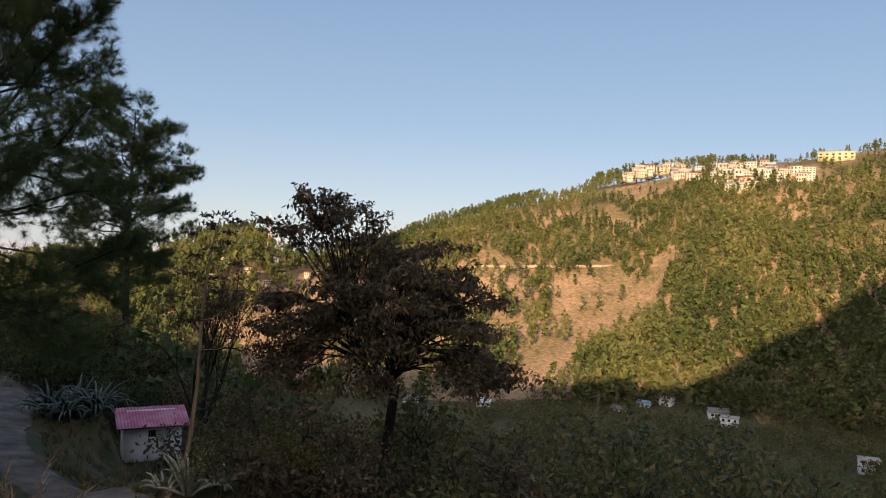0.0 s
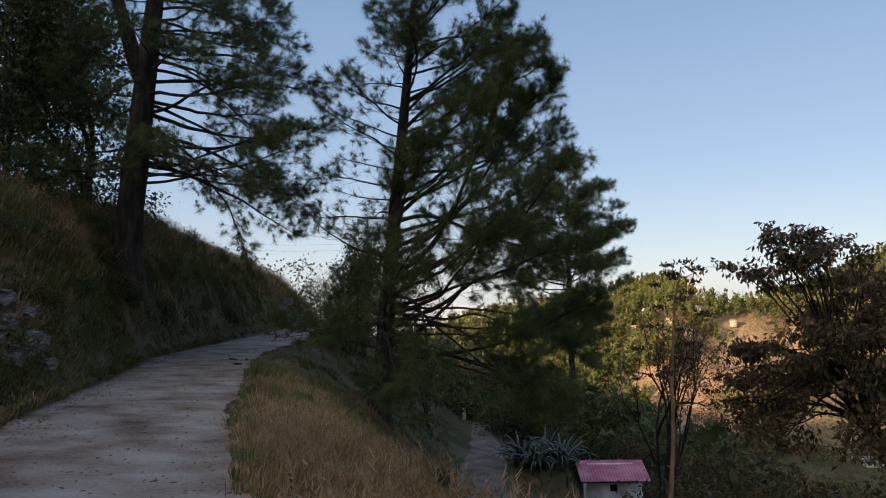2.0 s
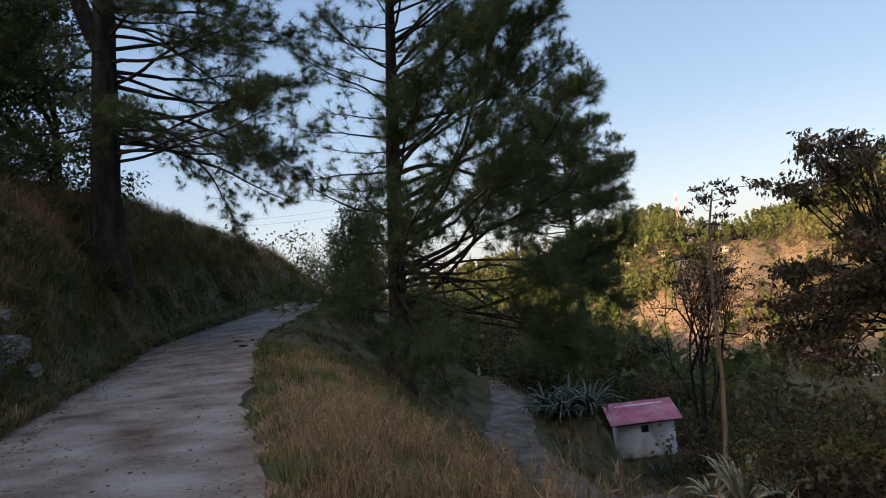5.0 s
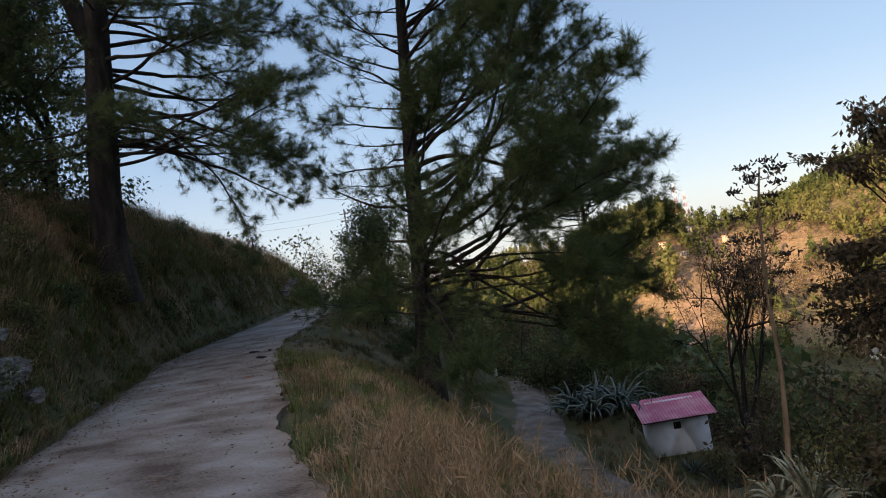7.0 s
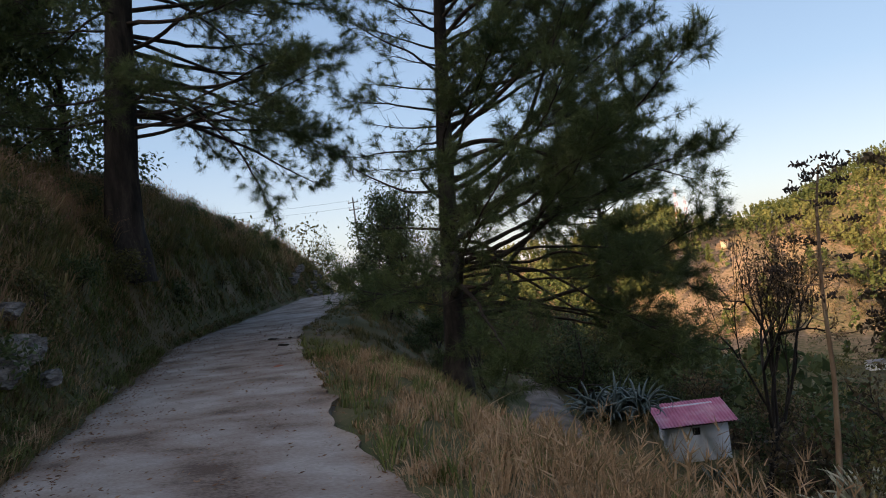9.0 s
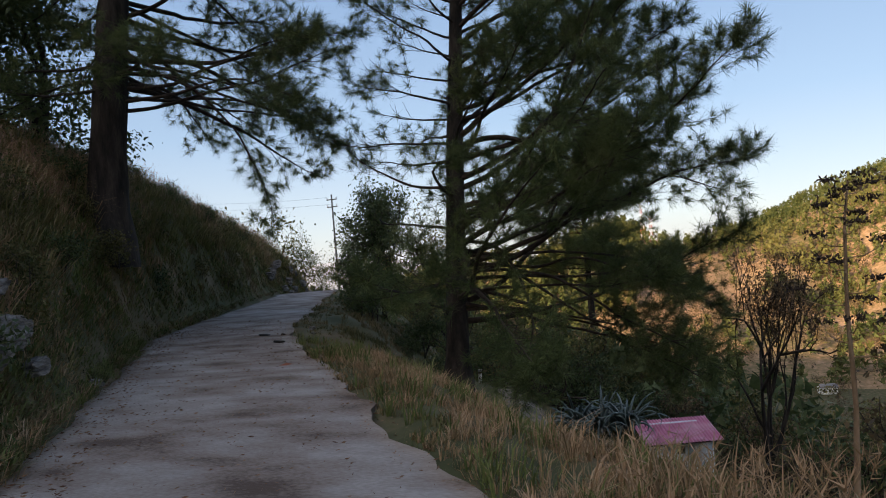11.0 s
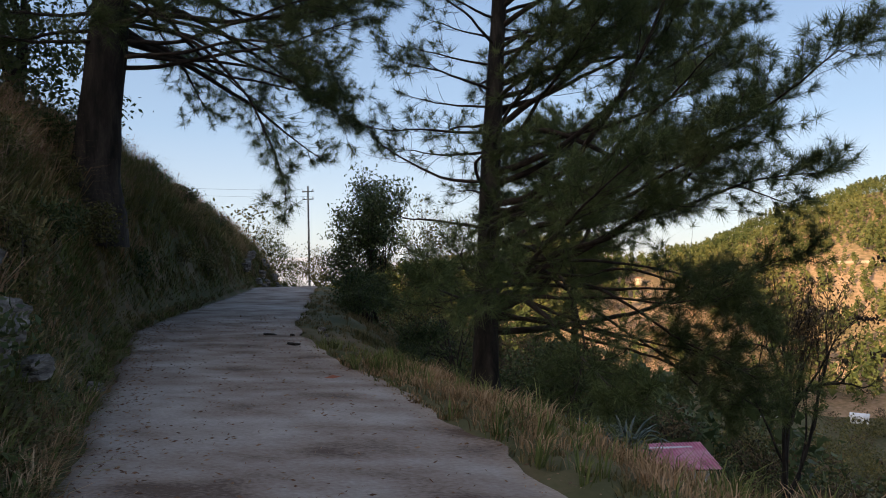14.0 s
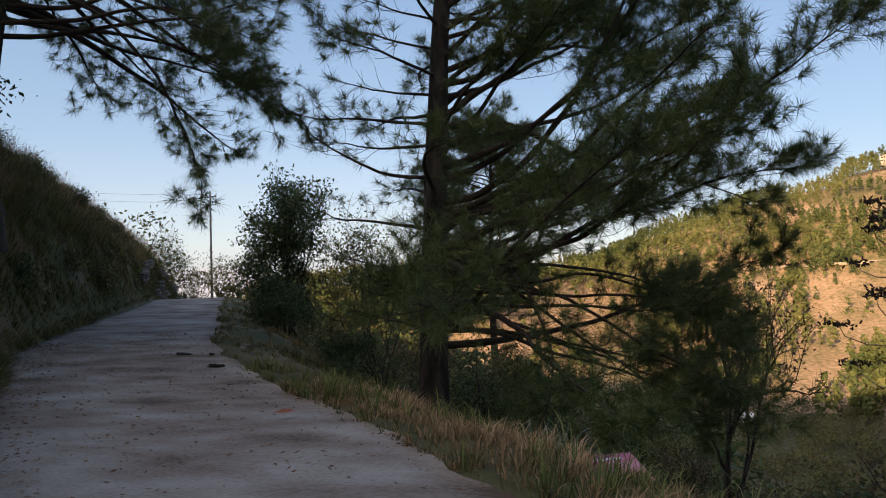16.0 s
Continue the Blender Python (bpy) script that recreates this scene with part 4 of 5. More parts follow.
def mast(at, h, label):
    root = thing("radio_mast", label, "mast", pose(*at), "radio masts")
    n = 8
    for k in range(n):
        g = Geo()
        z0, z1 = h * k / n, h * (k + 1) / n
        w0, w1 = 1.3 * (1 - k / n) + 0.35, 1.3 * (1 - (k + 1) / n) + 0.35
        c0 = [(a * w0, b * w0, z0) for a, b in ((-1, -1), (1, -1), (1, 1), (-1, 1))]
        c1 = [(a * w1, b * w1, z1) for a, b in ((-1, -1), (1, -1), (1, 1), (-1, 1))]
        for q in range(4):
            g.tube([c0[q], c1[q]], 0.10, 4)
            g.tube([c0[q], c1[(q + 1) % 4]], 0.05, 4)
            g.tube([c1[q], c1[(q + 1) % 4]], 0.05, 4)
        part("lattice_section", g.mesh("section", M["mast_red"] if k % 2 == 0 else M["white_paint"], False), root)
    return root


x, y, z = hit_ground(-12.8, -0.75, 500)
mast((x, y, z), 33, "red and white lattice radio mast on the far ridge")
mast((x + 6, y + 5, z), 24, "shorter lattice radio mast on the far ridge")

# ---- hut ----
hut = thing("hut", "small whitewashed hut with a pink corrugated tin roof", "hut", pose(-14.5, 39.0, -9.62, 0, 0, 27))
g = Geo()
W, D, H = 2.75, 1.65, 1.75
win_x, win_z, win_w = -0.05, 1.35, 0.36
fr = [(-W / 2, -1.5), (W / 2, -1.5), (W / 2, H), (-W / 2, H), (win_x - win_w / 2, win_z - win_w / 2), (win_x + win_w / 2, win_z - win_w / 2), (win_x + win_w / 2, win_z + win_w / 2), (win_x - win_w / 2, win_z + win_w / 2)]
v = [(a, -D / 2, b) for a, b in fr] + [(a, -D / 2 + 0.2, b) for a, b in fr]
f = []
for k in range(4):
    n = (k + 1) % 4
    f += [(k, n, 4 + n, 4 + k), (8 + n, 8 + k, 12 + k, 12 + n), (4 + k, 4 + n, 12 + n, 12 + k), (n, k, 8 + k, 8 + n)]
g.add(v, f)
part("front_wall", g.mesh("front_wall", M["white_paint"], False), hut, "stained whitewash")
for sx in (-1, 1):
    g = Geo()
    a, b = sorted((sx * W / 2, sx * (W / 2 - 0.2)))
    g.box(a, -D / 2 + 0.2, -1.5, b, D / 2, H + 0.1)
    part("side_wall", g.mesh("side_wall", M["white_paint"], False), hut)
g = Geo()
g.box(-W / 2 + 0.2, D / 2 - 0.2, -1.5, W / 2 - 0.2, D / 2, H + 0.5)
part("back_wall", g.mesh("back_wall", M["white_paint"], False), hut)
g = Geo()
g.box(win_x - win_w / 2, -D / 2 + 0.12, win_z - win_w / 2, win_x + win_w / 2, -D / 2 + 0.16, win_z + win_w / 2)
win = part("window", g.mesh("window", M["dark"], False), hut, "small dark square window hole")
g = Geo()
for a in (-0.07, 0.07):
    g.tube([(win_x + a, -D / 2 + 0.06, win_z - win_w / 2), (win_x + a, -D / 2 + 0.06, win_z + win_w / 2)], 0.008, 5)
part("window_bar", g.mesh("bars", M["metal"]), win)
xs = np.linspace(-W / 2 - 0.35, W / 2 + 0.35, 141)
ys = np.linspace(-D / 2 - 0.45, D / 2 + 0.3, 14)
gxr, gyr = np.meshgrid(xs, ys, indexing="ij")
gzr = H + 0.05 + (gyr + D / 2 + 0.45) * 0.22 + 0.022 * np.sin(gxr * 2 * np.pi / 0.15) + 0.015 * vnoise(gxr * 2, gyr * 2, 3)
v = np.stack([gxr, gyr, gzr], -1).reshape(-1, 3)
i, j = np.meshgrid(np.arange(140), np.arange(13), indexing="ij")
f = np.stack([i * 14 + j, (i + 1) * 14 + j, (i + 1) * 14 + j + 1, i * 14 + j + 1], -1).reshape(-1, 4)
part("roof", raw_mesh("roof", np.concatenate([v, v - [0, 0, 0.02]]), np.concatenate([f, f[:, ::-1] + len(v)]), M["pink_tin"], True), hut, "faded pink corrugated tin")
for k in range(3):
    g = Geo()
    g.box(-W / 2 - 0.25, -D / 2 - 0.3 + k * 0.85, H - 0.06 + k * 0.18, W / 2 + 0.25, -D / 2 - 0.2 + k * 0.85, H + 0.02 + k * 0.18)
    part("purlin", g.mesh("purlin", M["twig"], False), hut)

# ---- agaves ----


def agave(name, at, n, length, width, material, label, seed, droop=0.8):
    rng = np.random.default_rng(seed)
    root = thing(name, label, "agave", pose(*at), "agaves")
    for k in range(n):
        az = k * 2.39996 + rng.uniform(-0.3, 0.3)
        tilt = rng.uniform(0.15, 1.25)
        L = length * rng.uniform(0.7, 1.1)
        p, a, out = np.array([0.08 * math.cos(az), 0.08 * math.sin(az), 0.0]), math.pi / 2 - tilt * 0.8, []
        m = 9
        bendy = droop * rng.uniform(0.1, 1.3)
        for q in range(m):
            out.append(p.copy())
            a -= bendy * 0.25 * (q / m) * 2
            p = p + L / (m - 1) * np.array([math.cos(az) * math.cos(a), math.sin(az) * math.cos(a), math.sin(a)])
        c = np.array(out)
        sd = np.array([-math.sin(az), math.cos(az), 0])
        w = width * np.array([0.8, 0.9, 1, 1, 0.95, 0.85, 0.65, 0.4, 0.03])[:, None] * rng.uniform(0.8, 1.1)
        tn = np.gradient(c, axis=0)
        up = norm(np.cross(tn, sd)) * -1
        cup = up * w * 0.35
        rows = np.stack([c - sd * w / 2 + cup, c - up * 0.012, c + sd * w / 2 + cup, c - up * (0.03 * w / width)], 1)
        f = []
        for q in range(m - 1):
            for z in range(4):
                f.append((q * 4 + z, q * 4 + (z + 1) % 4, (q + 1) * 4 + (z + 1) % 4, (q + 1) * 4 + z))
        part("leaf", raw_mesh("leaf", rows.reshape(-1, 3), f, M[material], True), root)
    return root


for k, (x, y, n, L) in enumerate(((-17.8, 35.2, 36, 1.9), (-16.7, 34.6, 38, 2.0), (-15.8, 35.4, 36, 2.1), (-17.0, 36.2, 32, 1.9))):
    agave("agave", (x, y, gz(x, y) + 0.1), n, L, 0.17, "agave", "grey-green drooping agave clump beside the path", 40 + k, 2.0)
for k, (x, y, n, L) in enumerate(((-6.9, 21.6, 30, 1.5), (-6.1, 22.2, 18, 1.1), (-7.7, 21.9, 16, 0.8))):
    agave("agave", (x, y, gz(x, y) + 0.05), n, L, 0.13, "agave_pale", "cream-edged variegated agave with curling leaves", 50 + k, 0.9)
for k, (x, y, L) in enumerate(((-13.2, 36.2, 0.8), (-12.4, 36.0, 0.9), (-11.6, 35.6, 0.8), (-9.6, 33.0, 0.8))):
    agave("agave", (x, y, gz(x, y)), 18, L, 0.09, "agave", "small upright agave in front of the hut", 60 + k, 0.3)

# the tall dead flower stalk
rng = np.random.default_rng(70)
zs = gz(-7.6, 23.0)
stalk = thing("agave_stalk", "tall dry agave flower stalk with candelabra seed heads", "agave", pose(-7.6, 23.0, zs))
line = np.array([(0, 0, -0.2), (0.12, 0.3, 1.2), (0.22, 0.5, 2.8), (0.2, 0.75, 5), (0.3, 1.1, 7), (0.45, 1.4, 2.25 - zs)])
tt = np.linspace(0, 5, 24)
line = np.stack([np.interp(tt, range(6), line[:, k]) for k in range(3)], 1)
g = Geo()
g.tube(line, np.linspace(0.085, 0.022, 24), 9, 0.04)
part("stem", g.mesh("stem", M["stalk"]), stalk, "dry tan stem")
for k in range(19):
    f = 0.5 + 0.49 * k / 18
    p = np.array([np.interp(f * 5, tt, line[:, q]) for q in range(3)])
    az = k * 2.4 + rng.uniform(-0.3, 0.3)
    L = (0.22 + 1.25 * (1 - f) ** 0.6) * rng.uniform(0.8, 1.15)
    e = np.array([math.cos(az), math.sin(az), 0])
    b = np.array([p, p + e * L * 0.5 + [0, 0, 0.02], p + e * L * 0.9 + [0, 0, 0.14 * L + 0.05], p + e * L + [0, 0, 0.3 * L + 0.1]])
    g = Geo()
    g.tube(b, [0.016, 0.013, 0.011, 0.008], 5)
    arm = part("flower_branch", g.mesh("flower_branch", M["stalk"]), stalk)
    g = Geo()
    for q in range(30):
        d = norm(rng.normal(size=3) + [0, 0, 0.8])
        c = b[-1] + rng.normal(size=3) * [0.15, 0.15, 0.03]
        g.tube([c, c + d * 0.05, c + d * 0.10], [0.012, 0.024, 0.008], 5)
    part("seed_head", g.mesh("seed_head", M["twig"]), arm, "dark dry seed pods")["kind"] = "stuff"

# ---- pole and wires ----
px, py = -43.6, 55.4
pz = gz(px, py)
pole = thing("utility_pole", "thin grey electricity pole beyond the road's crest", "pole", pose(px, py, pz))
g = Geo()
g.tube([(0, 0, -0.5), (0, 0, 6.7 - pz)], [0.10, 0.065], 10)
part("post", g.mesh("post", M["metal"]), pole)
for dz, w in ((0.35, 0.5), (0.95, 0.5)):
    g = Geo()
    g.box(-w, -0.04, 6.6 - pz - dz, w, 0.04, 6.68 - pz - dz)
    arm = part("crossarm", g.mesh("crossarm", M["metal"], False), pole)
    for sx in (-1, 1):
        g = Geo()
        g.tube([(sx * w * 0.9, 0, 6.68 - pz - dz), (sx * w * 0.9, 0, 6.80 - pz - dz), (sx * w * 0.9, 0, 6.84 - pz - dz)], [0.035, 0.045, 0.02], 8)
        part("insulator", g.mesh("insulator", M["white_paint"]), arm)
for k, (dx, dz) in enumerate(((-0.45, 6.5), (0.45, 5.9))):
    a, b = np.array([px + dx, py, dz]), np.array([-75 + dx, 40, dz + 5])
    t = np.linspace(0, 1, 24)[:, None]
    g = Geo()
    g.tube(a + (b - a) * t - [[0, 0, 1.4]] * (4 * t * (1 - t)), 0.006, 4)
    tagged(new("power_line", g.mesh("power_line", M["dark"])), "thin sagging power line from the pole", "cable", "power lines")

# ---- marker post ----
mx, my = (float(q[0]) for q in at_su(np.array([59.0]), np.array([9.6])))
g = Geo()
g.box(-0.11, -0.11, -0.3, 0.11, 0.11, 0.85)
g.box(-0.14, -0.14, 0.85, 0.14, 0.14, 0.93)
ob = new("marker_post", g.mesh("marker_post", M["white_paint"], False))
ob.matrix_basis = pose(mx, my, gz(mx, my), 2, 3, 20)
tagged(ob, "small pale stone marker post beside the footpath", "post")

# ---- rocks and litter ----


def rock(at, size, seed, label, material="rock", turn=0.0):
    bm = bmesh.new()
    bmesh.ops.create_icosphere(bm, subdivisions=4, radius=1)
    o = Vector((seed * 3.1, seed * 1.7, 0))
    for v in bm.verts:
        c = v.co
        d = noise.noise(c * 1.3 + o) * 0.5 + noise.noise(c * 3.2 + o) * 0.25 + abs(noise.noise(c * 7 + o)) * 0.16
        step = 0.10 * (abs((c.z * 3.3 + seed) % 1 - 0.5) * 2)
        c *= 1 + d - step
        c.x, c.y, c.z = (max(-0.85, min(0.85, q)) for q in c)
        c.z = 0.5 * c.z + 0.5 * (round(c.z * 5 + noise.noise(c * 2 + o)) / 5)
        v.co = Vector((c.x * size[0], c.y * size[1], c.z * size[2]))
    me = bpy.data.meshes.new("rock")
    bm.to_mesh(me)
    bm.free()
    me.materials.append(M[material])
    ob = new("rock", me)
    ob.matrix_basis = pose(*at, 0, 8, turn)
    return tagged(ob, label, "rock", "rocks")


for k, (x, y, z, sx, sy, sz) in enumerate(((-17.7, 9.4, 1.72, 0.6, 0.4, 0.26), (-17.7, 9.95, 1.4, 0.4, 0.3, 0.16), (-16.6, 8.5, 1.0, 0.55, 0.42, 0.42), (-17.35, 10.05, 0.78, 0.36, 0.3, 0.27), (-17.1, 9.2, 1.15, 0.5, 0.4, 0.28), (-16.3, 7.9, 1.2, 0.6, 0.4, 0.4), (-17.66, 10.3, 0.72, 0.32, 0.3, 0.24), (-17.0, 10.2, 0.3, 0.2, 0.18, 0.14), (-16.9, 9.6, 0.75, 0.45, 0.35, 0.3), (-18.2, 9.6, 2.0, 0.5, 0.3, 0.12), (-16.5, 8.9, 0.66, 0.5, 0.4, 0.3))):
    rock((x, y, z), (sx, sy, sz), k + 1, "pale layered rock jutting from the bank", turn=k * 37)
for k in range(14):
    s = 52 + 1.05 * k + rng.uniform(-0.4, 0.4)
    x, y = (float(q[0]) for q in at_su(np.array([s]), np.array([-1.75 - rng.uniform(0.3, 1.2)])))
    rock((x, y, gz(x, y) + 0.05), (rng.uniform(0.25, 0.5), rng.uniform(0.2, 0.4), rng.uniform(0.2, 0.35)), 20 + k, "pale stone at the foot of the bank", turn=k * 50)
for x, y, r in ((-20.1, 20.3, 0.13), (-18.4, 12.2, 0.14), (-13.7, 6.6, 0.20), (-19.4, 19.4, 0.07), (-16.4, 27.4, 0.22), (-15.2, 26.2, 0.18), (-12.2, 21.8, 0.16), (-9.6, 17.2, 0.2), (-8.3, 15.6, 0.18)):
    rock((x, y, gz(x, y) + r * 0.4), (r, r * 0.8, r * 0.5), int(abs(x) * 10), "loose pale stone lying on the ground", turn=x * 20)
for x, y, r in ((-20.55, 18.9, 0.17), (-19.0, 17.55, 0.15), (-20.0, 18.95, 0.06)):
    ob = rock((x, y, float(road_z(27)) + 0.03), (r, r * 0.7, 0.03), int(abs(y) * 7), "flat dark dung pat on the road", "dung", 30)
    ob.name = "dung_pat"
    tagged(ob, "flat dark dung pat on the road", "dung", "dung pats")


def litter(name, n, smin, smax, umin, umax, size, material, label, seed, slim=0.4):
    r = np.random.default_rng(seed)
    s, u = r.uniform(smin, smax, n), r.uniform(umin, umax, n)
    x, y = at_su(s, u)
    z = road_z(s) + 0.03 + 0 * x
    a, L = r.uniform(0, 6.28, n), size * r.uniform(0.4, 1.4, n)
    e = np.stack([np.cos(a) * L, np.sin(a) * L, r.uniform(-0.1, 0.3, n) * L], 1)
    q = np.stack([-np.sin(a) * L * slim, np.cos(a) * L * slim, r.uniform(0, 0.3, n) * L], 1)
    c = np.stack([x, y, z], 1)
    v = np.stack([c - e, c + q, c + e, c - q], 1).reshape(-1, 3)
    return tagged(new(name, raw_mesh(name, v, np.arange(4 * n).reshape(-1, 4), M[material])), label, "litter", kind="stuff")


litter("leaf_litter", 220, 2, 50, -1.75, 1.75, 0.016, "brown_leaf", "dry leaves and needle scraps strewn over the road", 81)
litter("edge_litter", 1500, 2, 50, -1.95, -1.35, 0.013, "rust_litter", "straw and leaves along the road's inner edge", 82)
litter("edge_litter", 1200, 2, 50, 1.4, 1.95, 0.013, "rust_litter", "straw and leaves along the road's outer edge", 83)
litter("needle_litter", 3200, 1, 32, -1.95, -1.1, 0.028, "rust_litter", "fallen rust-brown pine needles along the road", 84, 0.06)
litter("needle_litter", 3400, 1, 34, -1.2, 1.8, 0.026, "rust_litter", "scattered rust-brown pine needles on the road", 85, 0.06)
g = Geo()
g.add([(-0.12, 0, 0.02), (0, 0.05, 0.05), (0.12, 0.01, 0.03), (0.02, -0.05, 0.02)], [(0, 3, 2, 1)])
ob = new("fallen_leaf", g.mesh("fallen_leaf", M["rust"], False))
ob.matrix_basis = pose(-15.74, 13.72, float(road_z(18)) + 0.035, 0, 0, 30)
tagged(ob, "curled reddish fallen leaf on the road", "leaf")

# ---- grass ----


def grass(name, s, u, h, width, material, label, seed, droop=0.5, side=0.0):
    """Bent blades: three triangles each."""
    r = np.random.default_rng(seed)
    n = len(s)
    c = r.integers(0, n, n)[np.repeat(np.arange(n // 14 + 1), 14)[:n]]
    a = r.uniform(0, 6.28, n)
    off = np.abs(r.normal(size=n)) * 0.07
    x, y = at_su(s[c], u[c])
    x, y = x + np.cos(a) * off, y + np.sin(a) * off
    s, u, h = s[c], u[c], h[c] * (0.75 + 0.5 * r.random(n)[c])
    z = ground_z(x, y) - 0.03
    lean = np.stack([np.cos(a), np.sin(a), 0 * a], 1) * r.uniform(0.1, 1.3, (n, 1)) * droop + (r.normal(size=(n, 3)) * [0.3, 0.3, 0])[c] * droop
    i = np.clip(np.searchsorted(S, s), 0, NS - 1)
    lean[:, :2] += NOR[i] * side
    ln = (h * r.uniform(0.45, 1.25, n))[:, None]
    w = width * r.uniform(0.6, 1.3, (n, 1))
    sd = np.stack([-np.sin(a), np.cos(a), 0 * a], 1) * w
    p0 = np.stack([x, y, z], 1)
    p1 = p0 + (lean * 0.35 + [0, 0, 0.55]) * ln
    p2 = p0 + (lean * 1.0 + [0, 0, 0.95 - 0.35 * droop]) * ln
    v = np.stack([p0 - sd, p0 + sd, p1 - sd * 0.8, p1 + sd * 0.8, p2], 1).reshape(-1, 3)
    k = np.arange(n)[:, None] * 5
    f = np.concatenate([k + [0, 1, 2], k + [1, 3, 2], k + [2, 3, 4]])
    return tagged(new(name, raw_mesh(name, v, f, M[material])), label, "grass", kind="stuff")


rg = np.random.default_rng(90)


def patch(n, s0, s1, u0, u1, thr, seed, size=0.5):
    s, u = rg.uniform(s0, s1, n * 3), rg.uniform(u0, u1, n * 3)
    k = fbm(s / size, u / size, 2, seed)
    m = rg.random(n * 3) < smooth(thr - 0.4, thr + 0.5, k + 0.2)
    return s[m][:n], u[m][:n]


s, u = patch(46000, 0, 24, 1.75, 6.6, -0.1, 1)
grass("dry_grass", s, u, np.interp(u, [1.8, 2.2, 2.9, 4, 6], [0.16, 0.32, 0.48, 0.34, 0.2]) * np.interp(s, [10, 17], [1.0, 0.65]) * (1 + 0.3 * vnoise(s / 1.5, u / 1.5, 3)), 0.006, "dry_grass", "tall dry straw-coloured grass on the road's shoulder", 91, 0.6, 0.12)
s, u = patch(9000, 0, 26, 1.75, 6.0, 0.1, 2)
grass("green_grass", s, u, 0.38 + 0 * s, 0.006, "bank_green", "green grass tufts among the dry grass", 92, 0.7, 0.1)
s, u = patch(34000, 14, 50, 1.72, 8.6, -0.1, 4)
grass("verge_grass", s, u, np.where(u < 3.2, 0.13, 0.26), 0.008, "slope_grass", "short brownish grass on the verge", 93, 0.6, 0.1)
s, u = patch(36000, 4, 48, 11.6, 19, -0.2, 5)
grass("slope_grass", s, u, 0.34 + 0 * s, 0.009, "slope_grass", "rough brown-green grass on the slope below the path", 94, 0.7, 0.1)
s, u = patch(96000, 2, 68, -8.5, -1.95, -0.35, 6)
grass("bank_grass", s, u, np.where(u > -2.6, 0.22, 0.6) + 0.15 * vnoise(s, u, 7), 0.012, "bank_grass", "long drooping grass covering the bank", 95, 1.0, 0.35)
s, u = patch(26000, 4, 30, -4.6, -1.75, -0.2, 7)
grass("bank_weeds", s, u, 0.28 + 0 * s, 0.009, "bank_green", "green weeds at the foot of the bank", 96, 0.8, 0.15)
s, u = patch(15000, 5, 22, -4.4, -1.75, -0.1, 8)
grass("bank_straw", s, u, 0.34 + 0 * s, 0.006, "dry_grass", "dry grass tufts beside the road's inner edge", 97, 0.8, 0.25)


def plumes(name, s, u, h, material, label, seed):
    """Thin seed stalks with feathery heads."""
    r = np.random.default_rng(seed)
    n = len(s)
    x, y = at_su(s, u)
    p = np.stack([x, y, ground_z(x, y)], 1)
    tip = p + np.stack([r.normal(size=n) * 0.2, r.normal(size=n) * 0.2, np.ones(n)], 1) * (h * r.uniform(0.7, 1.2, n))[:, None]
    sd = norm(r.normal(size=(n, 3)) * [1, 1, 0]) * 0.003
    stems = np.stack([p - sd, p + sd, tip], 1).reshape(-1, 3)
    k = 9
    b = np.repeat(tip, k, 0) - (np.repeat(tip - p, k, 0)) * r.uniform(0, 0.22, (n * k, 1))
    e = norm(np.repeat(norm(tip - p), k, 0) + r.normal(size=(n * k, 3)) * 0.5) * 0.09
    w = norm(r.normal(size=(n * k, 3))) * 0.005
    heads = np.stack([b - w, b + w, b + e], 1).reshape(-1, 3)
    v = np.concatenate([stems, heads])
    return tagged(new(name, raw_mesh(name, v, np.arange(len(v)).reshape(-1, 3), M[material])), label, "grass", kind="stuff")


s, u = patch(1000, 0, 12, 2.0, 3.5, 0.05, 11, 1.2)
plumes("grass_plumes", s, u, 0.62 + 0 * s, "dry_grass", "feathery straw-coloured seed heads above the dry grass", 98)
s, u = patch(6500, 16, 67, -8.5, -3.0, 0.0, 12, 1.5)
plumes("grass_plumes", s, u, 0.75 + 0 * s, "plume", "feathery reddish seed heads along the bank's top", 99)

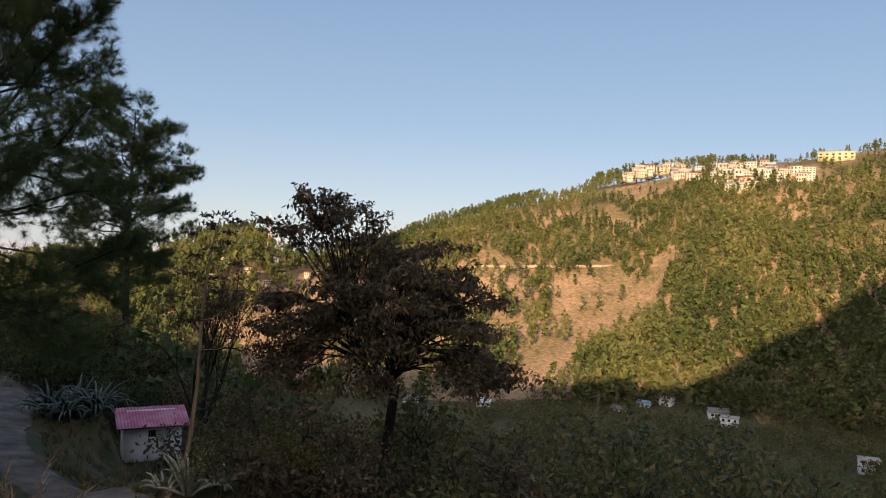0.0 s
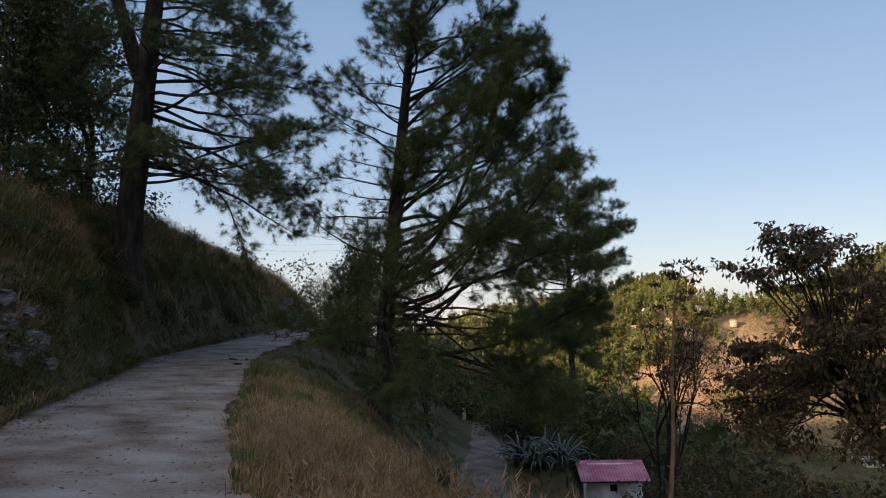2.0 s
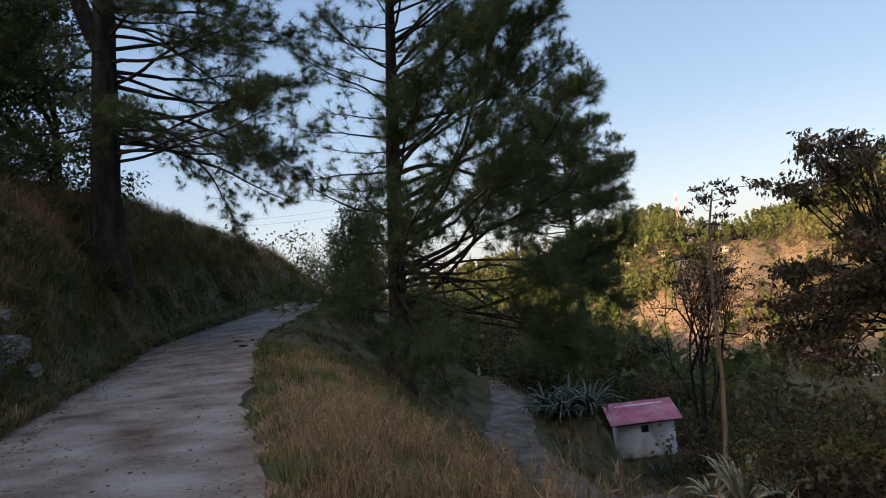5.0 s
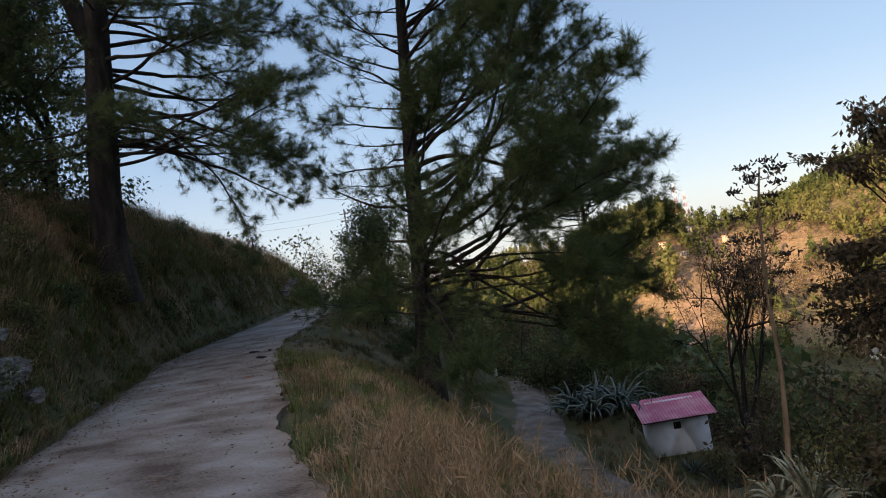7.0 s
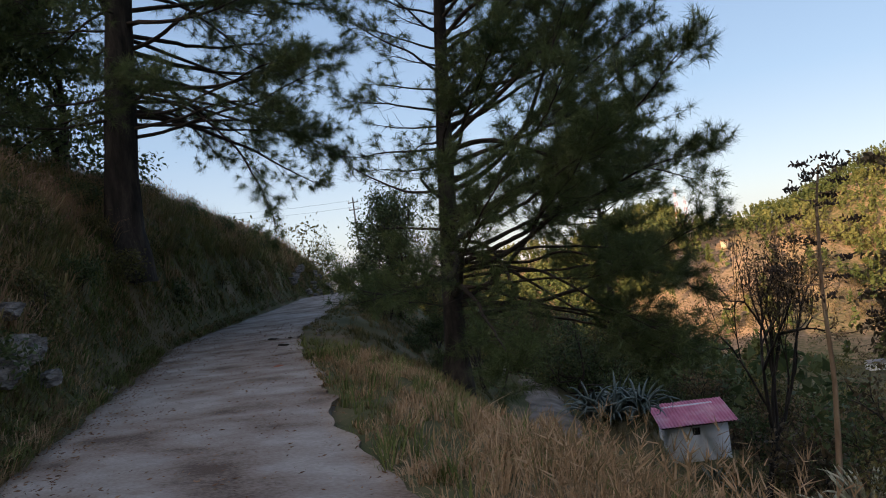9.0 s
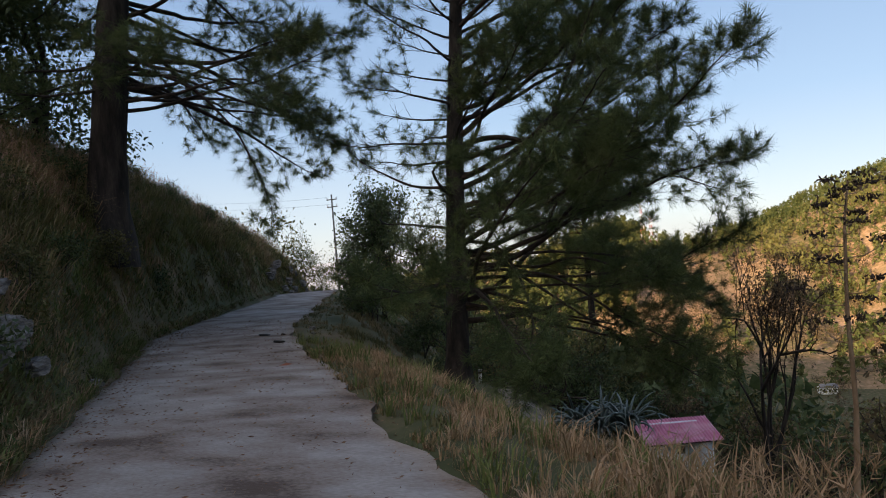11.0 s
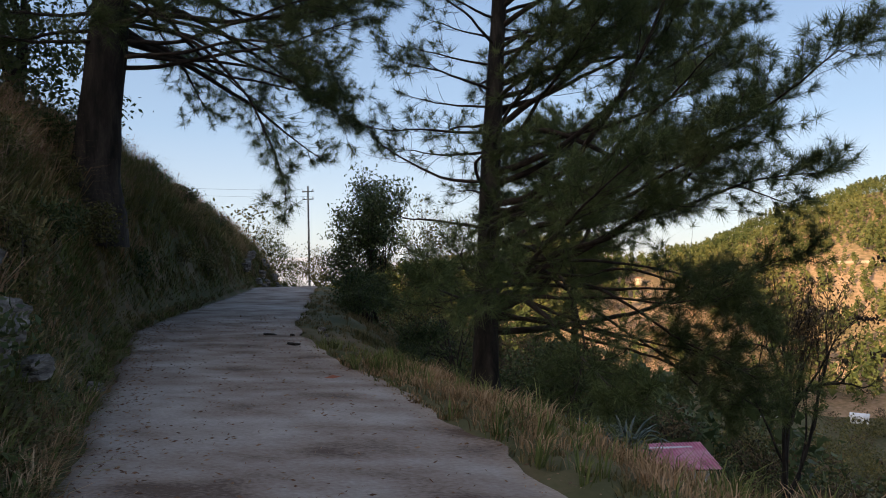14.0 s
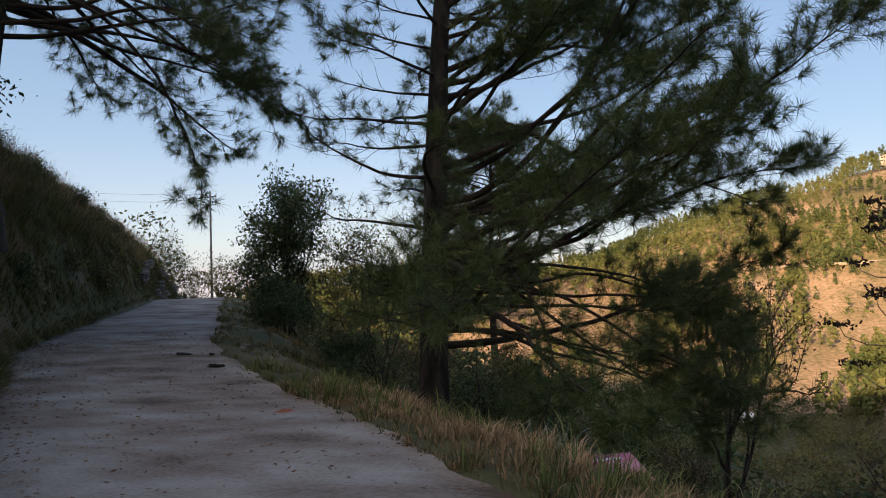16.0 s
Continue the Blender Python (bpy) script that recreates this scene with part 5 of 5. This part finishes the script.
# low bushes on the bank's face
rb = np.random.default_rng(44)
BUSH = broadleaf("low_bush", (-21.0, 13.6, gz(-21.0, 13.6)), 0.75, 1.2, 0.02, "low dark green bush growing from the bank", 25, 1500, 0.075, "green_leaf", 3, 0.3, 3, "bank bushes", cluster=0.14, half=0.55, bushy=0.7)
s, u = patch(36000, 8, 66, -3.3, -1.8, -0.4, 15, 0.9)
grass("bank_foot_herbs", s, u, 0.24 + 0.1 * vnoise(s, u, 9), 0.013, "slope_grass", "brown-green growth along the foot of the bank", 101, 1.1, 0.2)
BUSH2 = broadleaf("low_bush", (-26.0, 19.4, gz(-26.0, 19.4)), 0.7, 1.2, 0.02, "low brownish bush growing from the bank", 26, 1400, 0.075, "olive_leaf", 3, 0.3, 3, "bank bushes", cluster=0.14, half=0.55, bushy=0.7)
for k in range(120):
    s, ul = rb.uniform(9, 52), rb.uniform(0.5, 4.5)
    x, y = (float(q[0]) for q in at_su(np.array([s]), np.array([-1.8 - ul])))
    if math.hypot(x + 24.4, y - 17.7) > 0.9 and math.hypot(x + 17.2, y - 9.4) > 1.5:
        again(BUSH if rb.random() < 0.45 else BUSH2, x, y, rb.uniform(0.5, 1.25))
s, u = patch(66000, 6, 67, -6.5, -1.85, -0.2, 14, 1.3)
grass("bank_herbs", s, u, 0.26 + 0.1 * vnoise(s, u, 9), 0.014, "bank_green", "leafy green growth over the bank", 100, 1.2, 0.25)

# added sheet at the valley's end: mountain outline, pale haze put in as emission
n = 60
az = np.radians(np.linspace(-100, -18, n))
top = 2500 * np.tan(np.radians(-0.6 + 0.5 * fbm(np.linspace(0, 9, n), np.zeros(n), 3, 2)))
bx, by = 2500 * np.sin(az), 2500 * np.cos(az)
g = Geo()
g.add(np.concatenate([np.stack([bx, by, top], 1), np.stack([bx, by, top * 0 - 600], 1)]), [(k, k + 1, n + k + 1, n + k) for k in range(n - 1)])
tagged(new("backdrop", g.mesh("backdrop", M["haze_glow"], False)), "glowing sheet standing in for pale haze beyond the road's crest", "backdrop", kind="structure")

# small yellow flowers at the road's inner edge
r = np.random.default_rng(120)
n = 90
s, u = 9 + 6 * r.random(n), -2.2 - 1.6 * r.random(n)
x, y = at_su(s, u)
p = np.stack([x, y, ground_z(x, y) + r.uniform(0.18, 0.42, n)], 1)
tagged(new("yellow_flowers", leaf_mesh("yellow_flowers", np.repeat(p, 4, 0) + r.normal(size=(n * 4, 3)) * 0.012, 0.03, M["yellow_flower"], r, 0.0, 0.7)), "tiny yellow flowers among the weeds", "flowers", kind="stuff")
